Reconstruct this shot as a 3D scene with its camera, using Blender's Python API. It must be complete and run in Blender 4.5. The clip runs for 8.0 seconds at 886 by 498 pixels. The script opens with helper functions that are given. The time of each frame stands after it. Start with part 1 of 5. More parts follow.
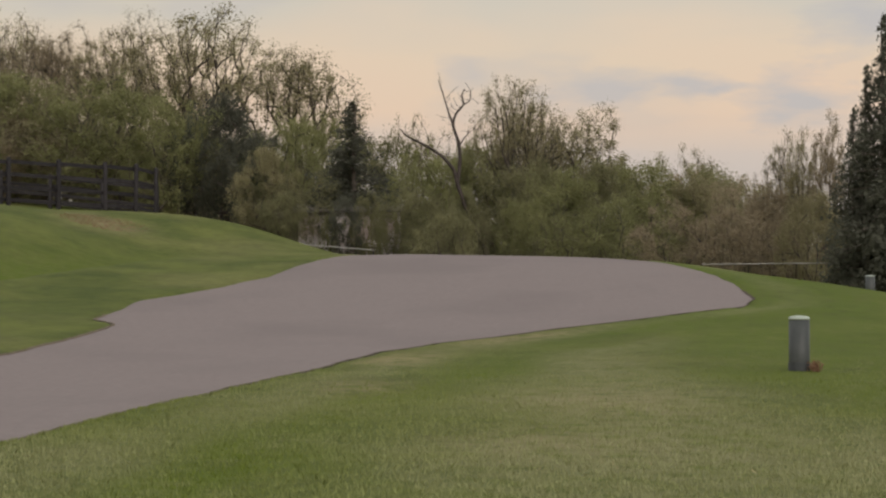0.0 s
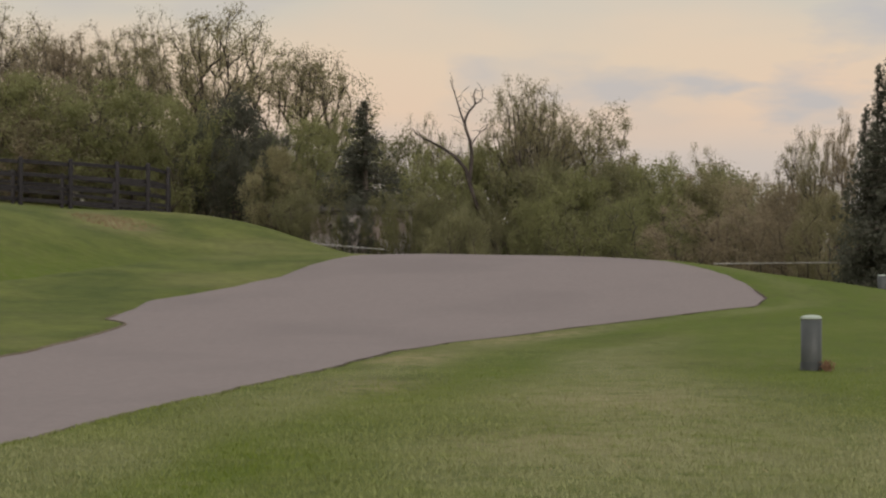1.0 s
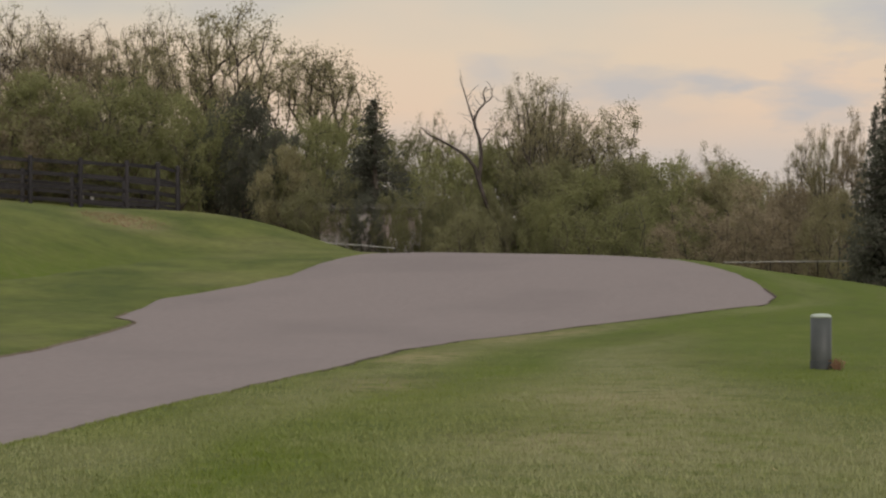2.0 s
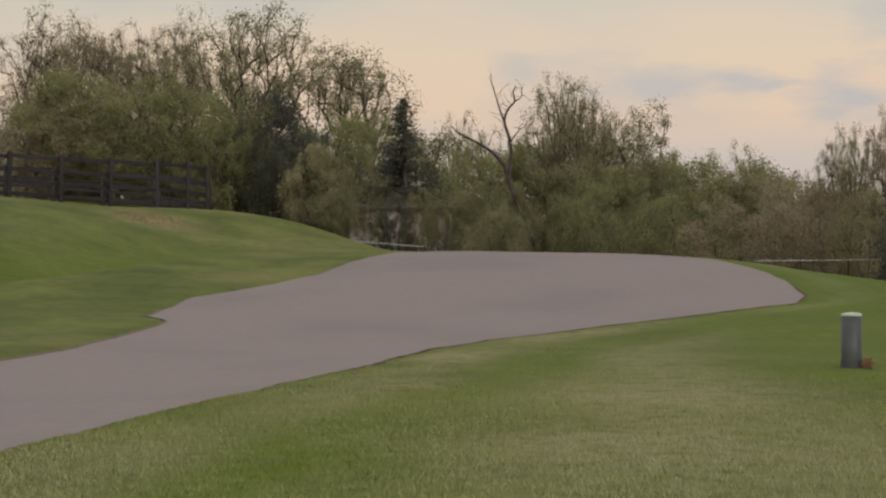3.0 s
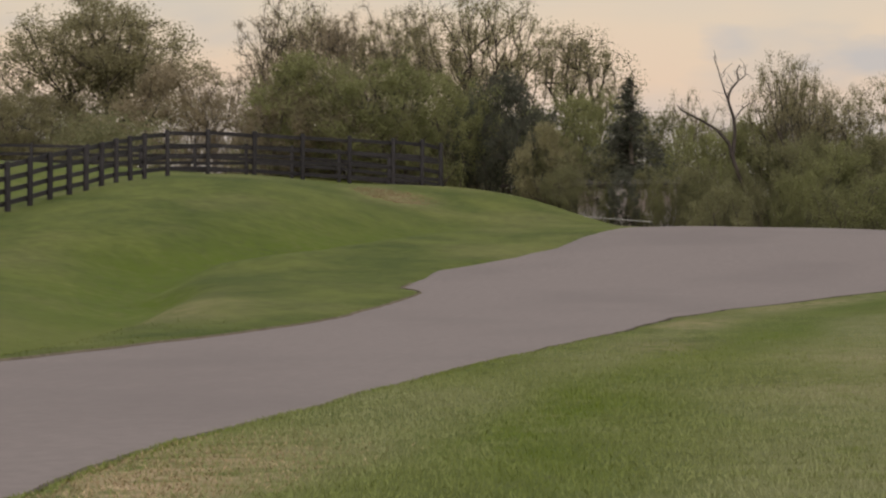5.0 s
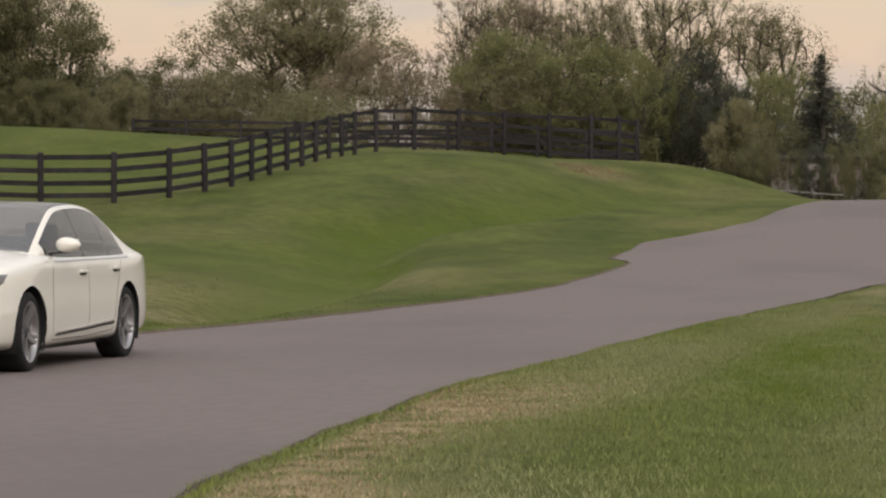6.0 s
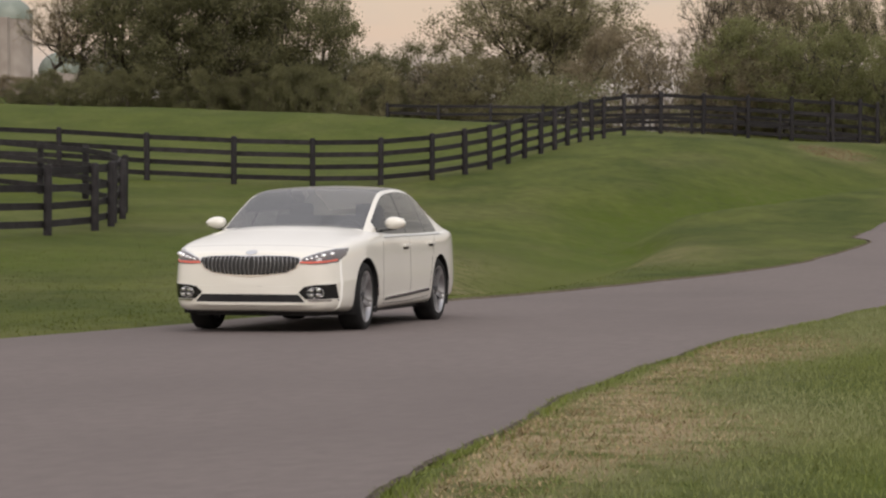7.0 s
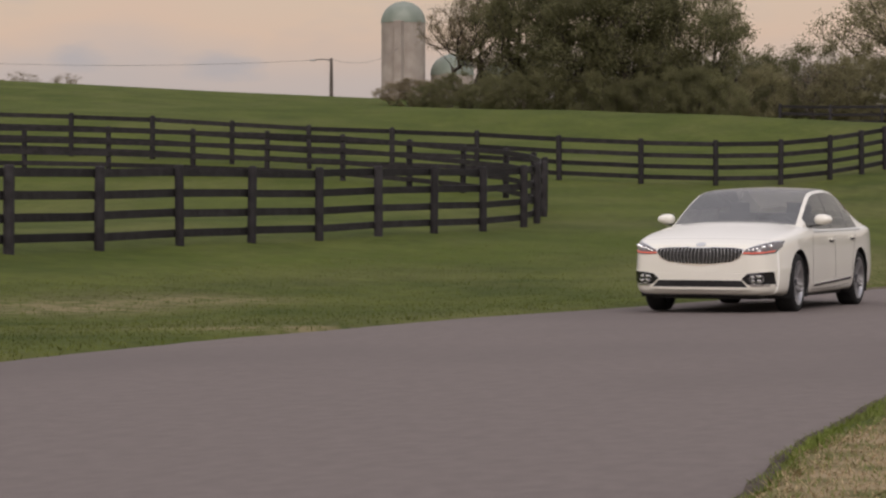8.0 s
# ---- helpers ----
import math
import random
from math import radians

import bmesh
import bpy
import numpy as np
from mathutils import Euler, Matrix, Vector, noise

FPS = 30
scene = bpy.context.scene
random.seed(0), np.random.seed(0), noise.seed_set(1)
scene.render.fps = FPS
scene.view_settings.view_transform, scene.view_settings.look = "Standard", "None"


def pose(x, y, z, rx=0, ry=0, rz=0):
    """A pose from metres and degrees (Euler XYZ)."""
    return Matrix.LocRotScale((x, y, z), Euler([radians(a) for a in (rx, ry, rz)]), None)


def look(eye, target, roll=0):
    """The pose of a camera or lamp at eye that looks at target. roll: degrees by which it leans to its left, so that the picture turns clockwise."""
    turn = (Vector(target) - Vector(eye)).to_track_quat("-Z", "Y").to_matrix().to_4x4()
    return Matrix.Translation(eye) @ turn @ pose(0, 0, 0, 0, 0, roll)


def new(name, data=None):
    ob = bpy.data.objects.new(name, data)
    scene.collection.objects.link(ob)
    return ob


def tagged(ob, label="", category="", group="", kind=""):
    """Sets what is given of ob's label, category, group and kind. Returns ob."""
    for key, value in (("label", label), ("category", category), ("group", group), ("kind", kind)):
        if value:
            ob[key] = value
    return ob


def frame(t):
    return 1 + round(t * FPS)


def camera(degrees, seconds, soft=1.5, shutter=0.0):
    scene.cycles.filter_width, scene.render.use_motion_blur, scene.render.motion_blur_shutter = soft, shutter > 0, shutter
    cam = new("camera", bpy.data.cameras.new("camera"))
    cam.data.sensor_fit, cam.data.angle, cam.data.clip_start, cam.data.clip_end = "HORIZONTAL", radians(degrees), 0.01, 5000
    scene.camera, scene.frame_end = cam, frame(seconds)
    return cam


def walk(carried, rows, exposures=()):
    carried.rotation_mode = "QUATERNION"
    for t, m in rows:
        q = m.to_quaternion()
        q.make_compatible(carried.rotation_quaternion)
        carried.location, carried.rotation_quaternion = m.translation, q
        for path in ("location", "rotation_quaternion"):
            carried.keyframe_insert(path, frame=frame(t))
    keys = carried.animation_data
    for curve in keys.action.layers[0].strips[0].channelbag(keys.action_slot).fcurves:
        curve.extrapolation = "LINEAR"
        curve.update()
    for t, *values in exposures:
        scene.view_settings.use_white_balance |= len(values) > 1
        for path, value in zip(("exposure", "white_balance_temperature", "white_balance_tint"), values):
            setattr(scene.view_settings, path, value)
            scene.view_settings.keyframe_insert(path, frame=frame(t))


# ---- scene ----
# The camera, on the verge beside the drive: seconds, x, y, yaw, pitch. It pans left and draws back.
cam = camera(18.940, 8.0, soft=2.3)
EYE = 1.25
ROWS = [
    (0, 0.000, 0.000, 0.000, 0.810),
    (0.5, -0.000, -0.000, 0.150, 0.810),
    (1, -0.000, -0.000, 0.254, 0.798),
    (1.75, -0.000, -0.000, 0.427, 0.777),
    (2.5, -0.000, -0.000, 0.625, 0.752),
    (3, 0.000, -0.005, 1.105, 0.740),
    (3.5, -0.030, -0.060, 1.850, 0.675),
    (4, -0.160, -0.750, 3.160, 0.557),
    (4.4, -0.261, -1.684, 4.206, 0.411),
    (4.8, -0.359, -2.934, 5.216, 0.238),
    (5.3, -0.457, -4.719, 6.447, 0.068),
    (5.5, -0.484, -5.442, 7.103, -0.054),
    (5.75, -0.519, -6.370, 8.369, -0.242),
    (6, -0.525, -7.308, 9.671, -0.419),
    (6.25, -0.465, -8.174, 10.770, -0.584),
    (6.5, -0.375, -9.098, 11.895, -0.702),
    (6.75, -0.279, -10.264, 13.255, -0.786),
    (7, -0.182, -11.430, 14.754, -0.835),
    (7.25, -0.122, -12.308, 16.265, -0.868),
    (7.5, -0.020, -13.232, 18.000, -0.908),
    (7.75, 0.222, -14.528, 20.366, -0.897),
    (8, 0.510, -15.937, 22.931, -0.874),
]
# the clip's camera darkens and warms its picture a little as it pans
EXPOSURES = ((0.0, -0.08, 6600, 15), (4.0, -0.08, 6600, 15), (5.5, -0.02, 6600, 15), (6.5, -0.08, 6550, 16), (7.5, -0.20, 6450, 18), (8.0, -0.31, 6500, 20))
walk(cam, [(t, pose(x, y, EYE, 90 + pitch, 0, yaw)) for t, x, y, yaw, pitch in ROWS], EXPOSURES)

# ---- sky, sun ----
def make_world():
    w = bpy.data.worlds.new("evening_sky")
    w.use_nodes = True
    n, l = w.node_tree.nodes, w.node_tree.links
    n.clear()
    out, bg = n.new("ShaderNodeOutputWorld"), n.new("ShaderNodeBackground")
    sky = n.new("ShaderNodeTexSky")
    sky.sky_type, sky.sun_disc = "NISHITA", False
    sky.sun_elevation, sky.sun_rotation = radians(SUN_UP), radians(SUN_ROUND)
    sky.air_density, sky.dust_density = 1.0, 3.0
    co = n.new("ShaderNodeTexCoord")
    sep = n.new("ShaderNodeSeparateXYZ")
    l.new(co.outputs["Generated"], sep.inputs[0])
    # thin cloud over the whole sky: peach low down, grey-cream above
    ramp = n.new("ShaderNodeValToRGB")
    e = ramp.color_ramp.elements
    e[0].position, e[0].color = 0.0, (0.50, 0.45, 0.42, 1)
    e[1].position, e[1].color = 1.0, (1.10, 1.12, 1.12, 1)
    for pos, col in ((0.03, (0.56, 0.52, 0.48, 1)), (0.05, (0.62, 0.54, 0.465, 1)), (0.066, (0.77, 0.585, 0.42, 1)), (0.084, (0.75, 0.60, 0.425, 1)), (0.105, (0.62, 0.57, 0.455, 1)), (0.15, (0.60, 0.565, 0.47, 1)), (0.4, (0.86, 0.85, 0.82, 1))):
        k = e.new(pos)
        k.color = col
    warp = n.new("ShaderNodeMapping")
    warp.inputs["Scale"].default_value = (6.0, 6.0, 17.0)
    l.new(co.outputs["Generated"], warp.inputs[0])
    noise_tex = n.new("ShaderNodeTexNoise")
    noise_tex.inputs["Scale"].default_value, noise_tex.inputs["Detail"].default_value = 1.6, 4.0
    l.new(warp.outputs[0], noise_tex.inputs["Vector"])
    wob = n.new("ShaderNodeMath")
    wob.operation = "MULTIPLY_ADD"
    wob.inputs[1].default_value = 0.05
    l.new(noise_tex.outputs["Fac"], wob.inputs[0])
    l.new(sep.outputs["Z"], wob.inputs[2])
    drop = n.new("ShaderNodeMath")
    drop.operation = "SUBTRACT"
    drop.inputs[1].default_value = 0.025
    l.new(wob.outputs[0], drop.inputs[0])
    l.new(drop.outputs[0], ramp.inputs[0])
    # grey-blue cloud banks
    puff = n.new("ShaderNodeValToRGB")
    puff.color_ramp.elements[0].position, puff.color_ramp.elements[1].position = 0.53, 0.64
    puff.color_ramp.elements[1].color = (0.35, 0.35, 0.35, 1)
    l.new(noise_tex.outputs["Fac"], puff.inputs[0])
    bank = n.new("ShaderNodeMix")
    bank.data_type = "RGBA"
    bank.inputs["B"].default_value = (0.495, 0.475, 0.455, 1)
    l.new(puff.outputs[0], bank.inputs["Factor"])
    l.new(ramp.outputs[0], bank.inputs["A"])
    stretch, billow = n.new("ShaderNodeMapping"), n.new("ShaderNodeTexNoise")
    stretch.inputs["Scale"].default_value = (22.0, 22.0, 70.0)
    l.new(co.outputs["Generated"], stretch.inputs[0])
    billow.inputs["Scale"].default_value, billow.inputs["Detail"].default_value = 1.6, 5.0
    l.new(stretch.outputs[0], billow.inputs["Vector"])
    # single small clouds low over the wood and the hill: bearing, height, half-width, half-height in degrees, density
    last = bank.outputs["Result"]
    for bearing, up, wide, tall, dense in ((5.4, 4.35, 0.8, 0.24, 0.85), (7.6, 3.95, 1.3, 0.42, 0.9), (3.3, 4.2, 1.0, 0.34, 0.8), (0.4, 4.6, 0.55, 0.30, 0.5), (9.5, 5.6, 1.1, 0.5, 0.8), (-27.7, 3.1, 0.7, 0.22, 0.75), (-30.9, 3.2, 0.5, 0.22, 0.75)):
        turn, shape, size, rough, fade, mx = (n.new(k) for k in ("ShaderNodeMapping", "ShaderNodeMapping", "ShaderNodeVectorMath", "ShaderNodeMath", "ShaderNodeMapRange", "ShaderNodeMix"))
        turn.inputs["Rotation"].default_value = (0, 0, radians(bearing))
        half_w, half_h = math.sin(radians(wide)), math.sin(radians(tall))
        shape.inputs["Scale"].default_value = (1 / half_w, 0, 1 / half_h)
        shape.inputs["Location"].default_value = (0, 0, -math.sin(radians(up)) / half_h)
        l.new(co.outputs["Generated"], turn.inputs[0])
        l.new(turn.outputs[0], shape.inputs[0])
        size.operation = "LENGTH"
        l.new(shape.outputs[0], size.inputs[0])
        rough.operation = "MULTIPLY_ADD"
        rough.inputs[1].default_value = 3.5
        l.new(billow.outputs["Fac"], rough.inputs[0])
        l.new(size.outputs["Value"], rough.inputs[2])
        fade.inputs["From Min"].default_value, fade.inputs["From Max"].default_value = 2.1, 3.3
        fade.inputs["To Min"].default_value, fade.inputs["To Max"].default_value = dense, 0.0
        l.new(rough.outputs[0], fade.inputs["Value"])
        mx.data_type = "RGBA"
        mx.inputs["B"].default_value = (0.495, 0.480, 0.465, 1)
        l.new(fade.outputs[0], mx.inputs["Factor"])
        l.new(last, mx.inputs["A"])
        last = mx.outputs["Result"]
    dim = n.new("ShaderNodeMix")
    dim.data_type, dim.blend_type = "RGBA", "ADD"
    dim.inputs["Factor"].default_value = SKY_CLEAR
    l.new(last, dim.inputs["A"])
    l.new(sky.outputs[0], dim.inputs["B"])
    l.new(dim.outputs["Result"], bg.inputs[0])
    bg.inputs[1].default_value = SKY_STRENGTH
    l.new(bg.outputs[0], out.inputs[0])
    scene.world = w


SUN_UP, SUN_ROUND, SKY_CLEAR, SKY_STRENGTH = 35, 215, 0.02, 0.95
make_world()
sun = new("sun", bpy.data.lights.new("sun", "SUN"))
sun.data.energy, sun.data.angle, sun.data.color = 1.4, radians(30), (1.0, 0.93, 0.84)
# from behind the camera and to its right, through thin cloud
sun.matrix_world = look((20, -35, 30), (0, 0, 0))

# ---- materials ----
MATS = {}


def mat(name, colour, rough=0.8, colour2=None, scale=8.0, detail=4.0, bump=0.0, bump_scale=None, metal=0.0, spec=0.3, coat=0.0, per_object=0.0, per_island=0.0, colour3=None, scale3=0.5, amount3=0.5, along=1.0, fine=0.0, fine_scale=7.0):
    """A surface with grain at one size, patches at another, and relief."""
    m = bpy.data.materials.new(name)
    m.use_nodes = True
    n, l = m.node_tree.nodes, m.node_tree.links
    b = n["Principled BSDF"]
    b.inputs["Roughness"].default_value, b.inputs["Metallic"].default_value = rough, metal
    b.inputs["Specular IOR Level"].default_value, b.inputs["Coat Weight"].default_value = spec, coat
    b.inputs["Base Color"].default_value = (*colour, 1)
    geo = n.new("ShaderNodeNewGeometry")
    place = geo.outputs["Position"]
    if along != 1.0:
        mp = n.new("ShaderNodeMapping")
        mp.inputs["Scale"].default_value = (1.0, along, 1.0)
        l.new(place, mp.inputs[0])
        place = mp.outputs[0]
    last = None
    if colour2:
        t = n.new("ShaderNodeTexNoise")
        t.inputs["Scale"].default_value, t.inputs["Detail"].default_value = scale, detail
        l.new(place, t.inputs["Vector"])
        r = n.new("ShaderNodeValToRGB")
        r.color_ramp.elements[0].position, r.color_ramp.elements[0].color = 0.33, (*colour, 1)
        r.color_ramp.elements[1].position, r.color_ramp.elements[1].color = 0.67, (*colour2, 1)
        l.new(t.outputs["Fac"], r.inputs[0])
        last = r.outputs[0]
    if colour3:
        t = n.new("ShaderNodeTexNoise")
        t.inputs["Scale"].default_value, t.inputs["Detail"].default_value = scale3, 3.0
        l.new(place, t.inputs["Vector"])
        r = n.new("ShaderNodeValToRGB")
        r.color_ramp.elements[0].position, r.color_ramp.elements[1].position = 0.48, 0.66
        r.color_ramp.elements[1].color = (amount3, amount3, amount3, 1)
        l.new(t.outputs["Fac"], r.inputs[0])
        x = n.new("ShaderNodeMix")
        x.data_type = "RGBA"
        x.inputs["B"].default_value = (*colour3, 1)
        l.new(r.outputs[0], x.inputs["Factor"])
        l.new(last, x.inputs["A"])
        last = x.outputs["Result"]
    for amount, node, sock in ((per_object, "ShaderNodeObjectInfo", "Random"), (per_island, "ShaderNodeNewGeometry", "Random Per Island")):
        if amount:
            i = n.new(node)
            mr = n.new("ShaderNodeMapRange")
            mr.inputs["To Min"].default_value, mr.inputs["To Max"].default_value = 1 - amount, 1 + amount
            l.new(i.outputs[sock], mr.inputs["Value"])
            h = n.new("ShaderNodeHueSaturation")
            l.new(mr.outputs[0], h.inputs["Value"])
            if last:
                l.new(last, h.inputs["Color"])
            else:
                h.inputs["Color"].default_value = (*colour, 1)
            last = h.outputs[0]
    if fine:
        t = n.new("ShaderNodeTexNoise")
        t.inputs["Scale"].default_value, t.inputs["Detail"].default_value = fine_scale, 4.0
        l.new(geo.outputs["Position"], t.inputs["Vector"])
        mr = n.new("ShaderNodeMapRange")
        mr.inputs["From Min"].default_value, mr.inputs["From Max"].default_value = 0.3, 0.7
        mr.inputs["To Min"].default_value, mr.inputs["To Max"].default_value = 1 - fine, 1 + fine
        l.new(t.outputs["Fac"], mr.inputs["Value"])
        h = n.new("ShaderNodeHueSaturation")
        l.new(mr.outputs[0], h.inputs["Value"])
        l.new(last, h.inputs["Color"])
        last = h.outputs[0]
    if last:
        l.new(last, b.inputs["Base Color"])
    if bump:
        t = n.new("ShaderNodeTexNoise")
        t.inputs["Scale"].default_value, t.inputs["Detail"].default_value = bump_scale or scale * 4, 5.0
        l.new(geo.outputs["Position"], t.inputs["Vector"])
        bp = n.new("ShaderNodeBump")
        bp.inputs["Strength"].default_value, bp.inputs["Distance"].default_value = bump, 0.03
        l.new(t.outputs["Fac"], bp.inputs["Height"])
        l.new(bp.outputs[0], b.inputs["Normal"])
    MATS[name] = m
    return m


def leaf_mat(name, colour, colour2):
    """Leaves: dull face, some light through them, each leaf a little different."""
    m = mat(name, colour, 0.65, colour2, scale=0.9, detail=3, spec=0.15, per_island=0.14, per_object=0.12)
    n, l = m.node_tree.nodes, m.node_tree.links
    b, out = n["Principled BSDF"], n["Material Output"]
    tr, mx = n.new("ShaderNodeBsdfTranslucent"), n.new("ShaderNodeMixShader")
    mx.inputs[0].default_value = 0.58
    l.new(b.inputs["Base Color"].links[0].from_socket, tr.inputs[0])
    l.new(b.outputs[0], mx.inputs[1])
    l.new(tr.outputs[0], mx.inputs[2])
    l.new(mx.outputs[0], out.inputs[0])
    return m


GRASS = mat("mown_grass", (0.050, 0.068, 0.013), 0.9, (0.092, 0.108, 0.024), scale=0.45, detail=10, bump=0.45, bump_scale=30, spec=0.1, colour3=(0.19, 0.165, 0.078), scale3=0.25, amount3=0.22, along=0.6, fine=0.2, fine_scale=3.0)
BLADE = mat("grass_blade", (0.150, 0.182, 0.050), 0.8, (0.226, 0.248, 0.097), scale=0.45, detail=10, spec=0.15, per_island=0.10, colour3=(0.29, 0.29, 0.17), scale3=0.5, amount3=0.45, along=0.4)
STRAW = mat("dry_grass", (0.245, 0.182, 0.100), 0.85, (0.365, 0.286, 0.172), scale=2.0, detail=5, spec=0.15, per_island=0.4)
ASPHALT = mat("worn_asphalt", (0.156, 0.132, 0.123), 0.9, (0.180, 0.153, 0.142), scale=9, detail=8, bump=0.2, bump_scale=120, spec=0.2, colour3=(0.138, 0.117, 0.110), scale3=0.25, amount3=0.6, along=0.55)
# the lawn turns to straw where the turf is dry, is deeper green where it is lush and where the ditch's shade is put
# into its colour, and paler where clippings lie
def dry_out(m, straw, name="dryness"):
    n, l = m.node_tree.nodes, m.node_tree.links
    b = n["Principled BSDF"]
    at, tex, mr, mul, mx = n.new("ShaderNodeAttribute"), n.new("ShaderNodeTexNoise"), n.new("ShaderNodeMapRange"), n.new("ShaderNodeMath"), n.new("ShaderNodeMix")
    at.attribute_name = name
    tex.inputs["Scale"].default_value, tex.inputs["Detail"].default_value = 3.5, 6.0
    l.new(n["Geometry"].outputs["Position"], tex.inputs["Vector"])
    mr.inputs["From Min"].default_value, mr.inputs["From Max"].default_value = 0.34, 0.56
    l.new(tex.outputs["Fac"], mr.inputs["Value"])
    mul.operation = "MULTIPLY"
    l.new(at.outputs["Fac"], mul.inputs[0])
    l.new(mr.outputs[0], mul.inputs[1])
    mx.data_type = "RGBA"
    mx.inputs["B"].default_value = (*straw, 1)
    l.new(mul.outputs[0], mx.inputs["Factor"])
    l.new(b.inputs["Base Color"].links[0].from_socket, mx.inputs["A"])
    l.new(mx.outputs["Result"], b.inputs["Base Color"])


dry_out(GRASS, (0.066, 0.094, 0.009), "lushness")
dry_out(GRASS, (0.140, 0.143, 0.062), "thatch")
dry_out(GRASS, (0.29, 0.225, 0.135))
VERGE_BLADE = mat("verge_blade", (0.070, 0.092, 0.018), 0.85, (0.135, 0.150, 0.040), scale=0.45, detail=10, spec=0.1, per_island=0.25, along=0.6)
EDGE_BLADE = mat("fresh_edge_blade", (0.125, 0.165, 0.028), 0.8, (0.200, 0.232, 0.060), scale=1.2, detail=5, spec=0.15, per_island=0.3)
dry_out(BLADE, (0.110, 0.150, 0.020), "lushness")
dry_out(BLADE, (0.245, 0.250, 0.130), "thatch")
DRY_SOIL = mat("dry_soil", (0.105, 0.088, 0.062), 0.95, (0.165, 0.138, 0.098), scale=10, detail=8, bump=0.6, bump_scale=60, spec=0.1)
# crumbled soil, coloured dark to stand in for the turf lip's shadow too
SOIL_LIP_SHADE = mat("crumbled_soil", (0.062, 0.051, 0.041), 0.95, (0.125, 0.104, 0.082), scale=14, detail=8, bump=0.8, bump_scale=60, spec=0.1)
FENCE = mat("black_stained_board", (0.016, 0.014, 0.0145), 0.7, (0.032, 0.029, 0.030), scale=5, detail=6, bump=0.5, bump_scale=40, spec=0.25, per_object=0.3)
BARK = mat("grey_bark", (0.1063, 0.0875, 0.0725), 0.95, (0.175, 0.15, 0.125), scale=4, detail=6, bump=0.6, bump_scale=20, spec=0.1)
WOODBARK = mat("brown_bark", (0.068, 0.056, 0.048), 0.95, (0.115, 0.097, 0.083), scale=4, detail=6, bump=0.5, bump_scale=20, spec=0.1)
DEADWOOD = mat("dead_wood", (0.043, 0.036, 0.032), 0.95, (0.073, 0.061, 0.055), scale=4, detail=6, bump=0.5, bump_scale=20, spec=0.1)
LEAF = leaf_mat("olive_leaf", (0.238, 0.218, 0.119), (0.318, 0.292, 0.168))
LEAF_FRESH = leaf_mat("fresh_leaf", (0.199, 0.207, 0.091), (0.261, 0.266, 0.121))
LEAF_BROWN = leaf_mat("turning_leaf", (0.258, 0.215, 0.138), (0.327, 0.272, 0.181))
LEAF_DARK = leaf_mat("dark_leaf", (0.169, 0.168, 0.086), (0.242, 0.237, 0.123))
NEEDLE = leaf_mat("dark_needle", (0.094, 0.098, 0.072), (0.140, 0.145, 0.107))
PEDESTAL = mat("sage_plastic", (0.038, 0.044, 0.041), 0.5, (0.050, 0.057, 0.053), scale=6, spec=0.35, bump=0.1)
PEDESTAL_BASE = mat("dark_sage_base", (0.022, 0.026, 0.024), 0.7, (0.034, 0.038, 0.035), scale=8, spec=0.3)
PEDESTAL_CAP = mat("pale_sage_plastic", (0.28, 0.33, 0.275), 0.5, (0.33, 0.38, 0.325), scale=6, spec=0.4)
DRYLEAF = leaf_mat("fallen_leaf", (0.25, 0.145, 0.085), (0.32, 0.21, 0.14))
CONCRETE = mat("silo_stave_concrete", (0.34, 0.29, 0.255), 0.9, (0.44, 0.385, 0.345), scale=0.6, detail=6, bump=0.3, colour3=(0.25, 0.21, 0.19), scale3=0.2, amount3=0.5)
DOME = mat("weathered_green_dome", (0.20, 0.235, 0.195), 0.6, (0.29, 0.32, 0.275), scale=0.5, detail=4, metal=0.2)
POLEWOOD = mat("pole_wood", (0.09, 0.075, 0.065), 0.9, (0.13, 0.11, 0.095), scale=3)
WIRE = mat("wire", (0.10, 0.095, 0.09), 0.6)
RAILPAINT = mat("dull_white_rail", (0.32, 0.32, 0.30), 0.5, (0.42, 0.41, 0.39), scale=2)


# ---- mesh helpers ----
def mesh_object(name, verts, faces, material, smooth=False):
    me = bpy.data.meshes.new(name)
    me.from_pydata([tuple(v) for v in verts], [], [tuple(f) for f in faces])
    me.materials.append(material)
    if smooth:
        me.shade_smooth()
    me.update()
    return new(name, me)


def loose_object(name, verts, material):
    """Loose three- or four-cornered pieces: verts has shape (n, corners, 3)."""
    verts = np.asarray(verts, np.float32)
    count, k = verts.shape[:2]
    me = bpy.data.meshes.new(name)
    me.vertices.add(count * k)
    me.vertices.foreach_set("co", verts.reshape(-1))
    me.loops.add(count * k)
    me.loops.foreach_set("vertex_index", np.arange(count * k, dtype=np.int32))
    me.polygons.add(count)
    me.polygons.foreach_set("loop_start", np.arange(0, count * k, k, dtype=np.int32))
    me.materials.append(material)
    me.update(calc_edges=True)
    me.validate()
    return new(name, me)


def part(name, bm, material, parent=None, label="", smooth=False):
    """One bmesh as one mesh object under a thing or a part."""
    me = bpy.data.meshes.new(name)
    bm.to_mesh(me)
    bm.free()
    me.materials.append(material)
    if smooth:
        me.shade_smooth()
    ob = new(name, me)
    ob.parent = parent
    if label:
        tagged(ob, label)
    return ob


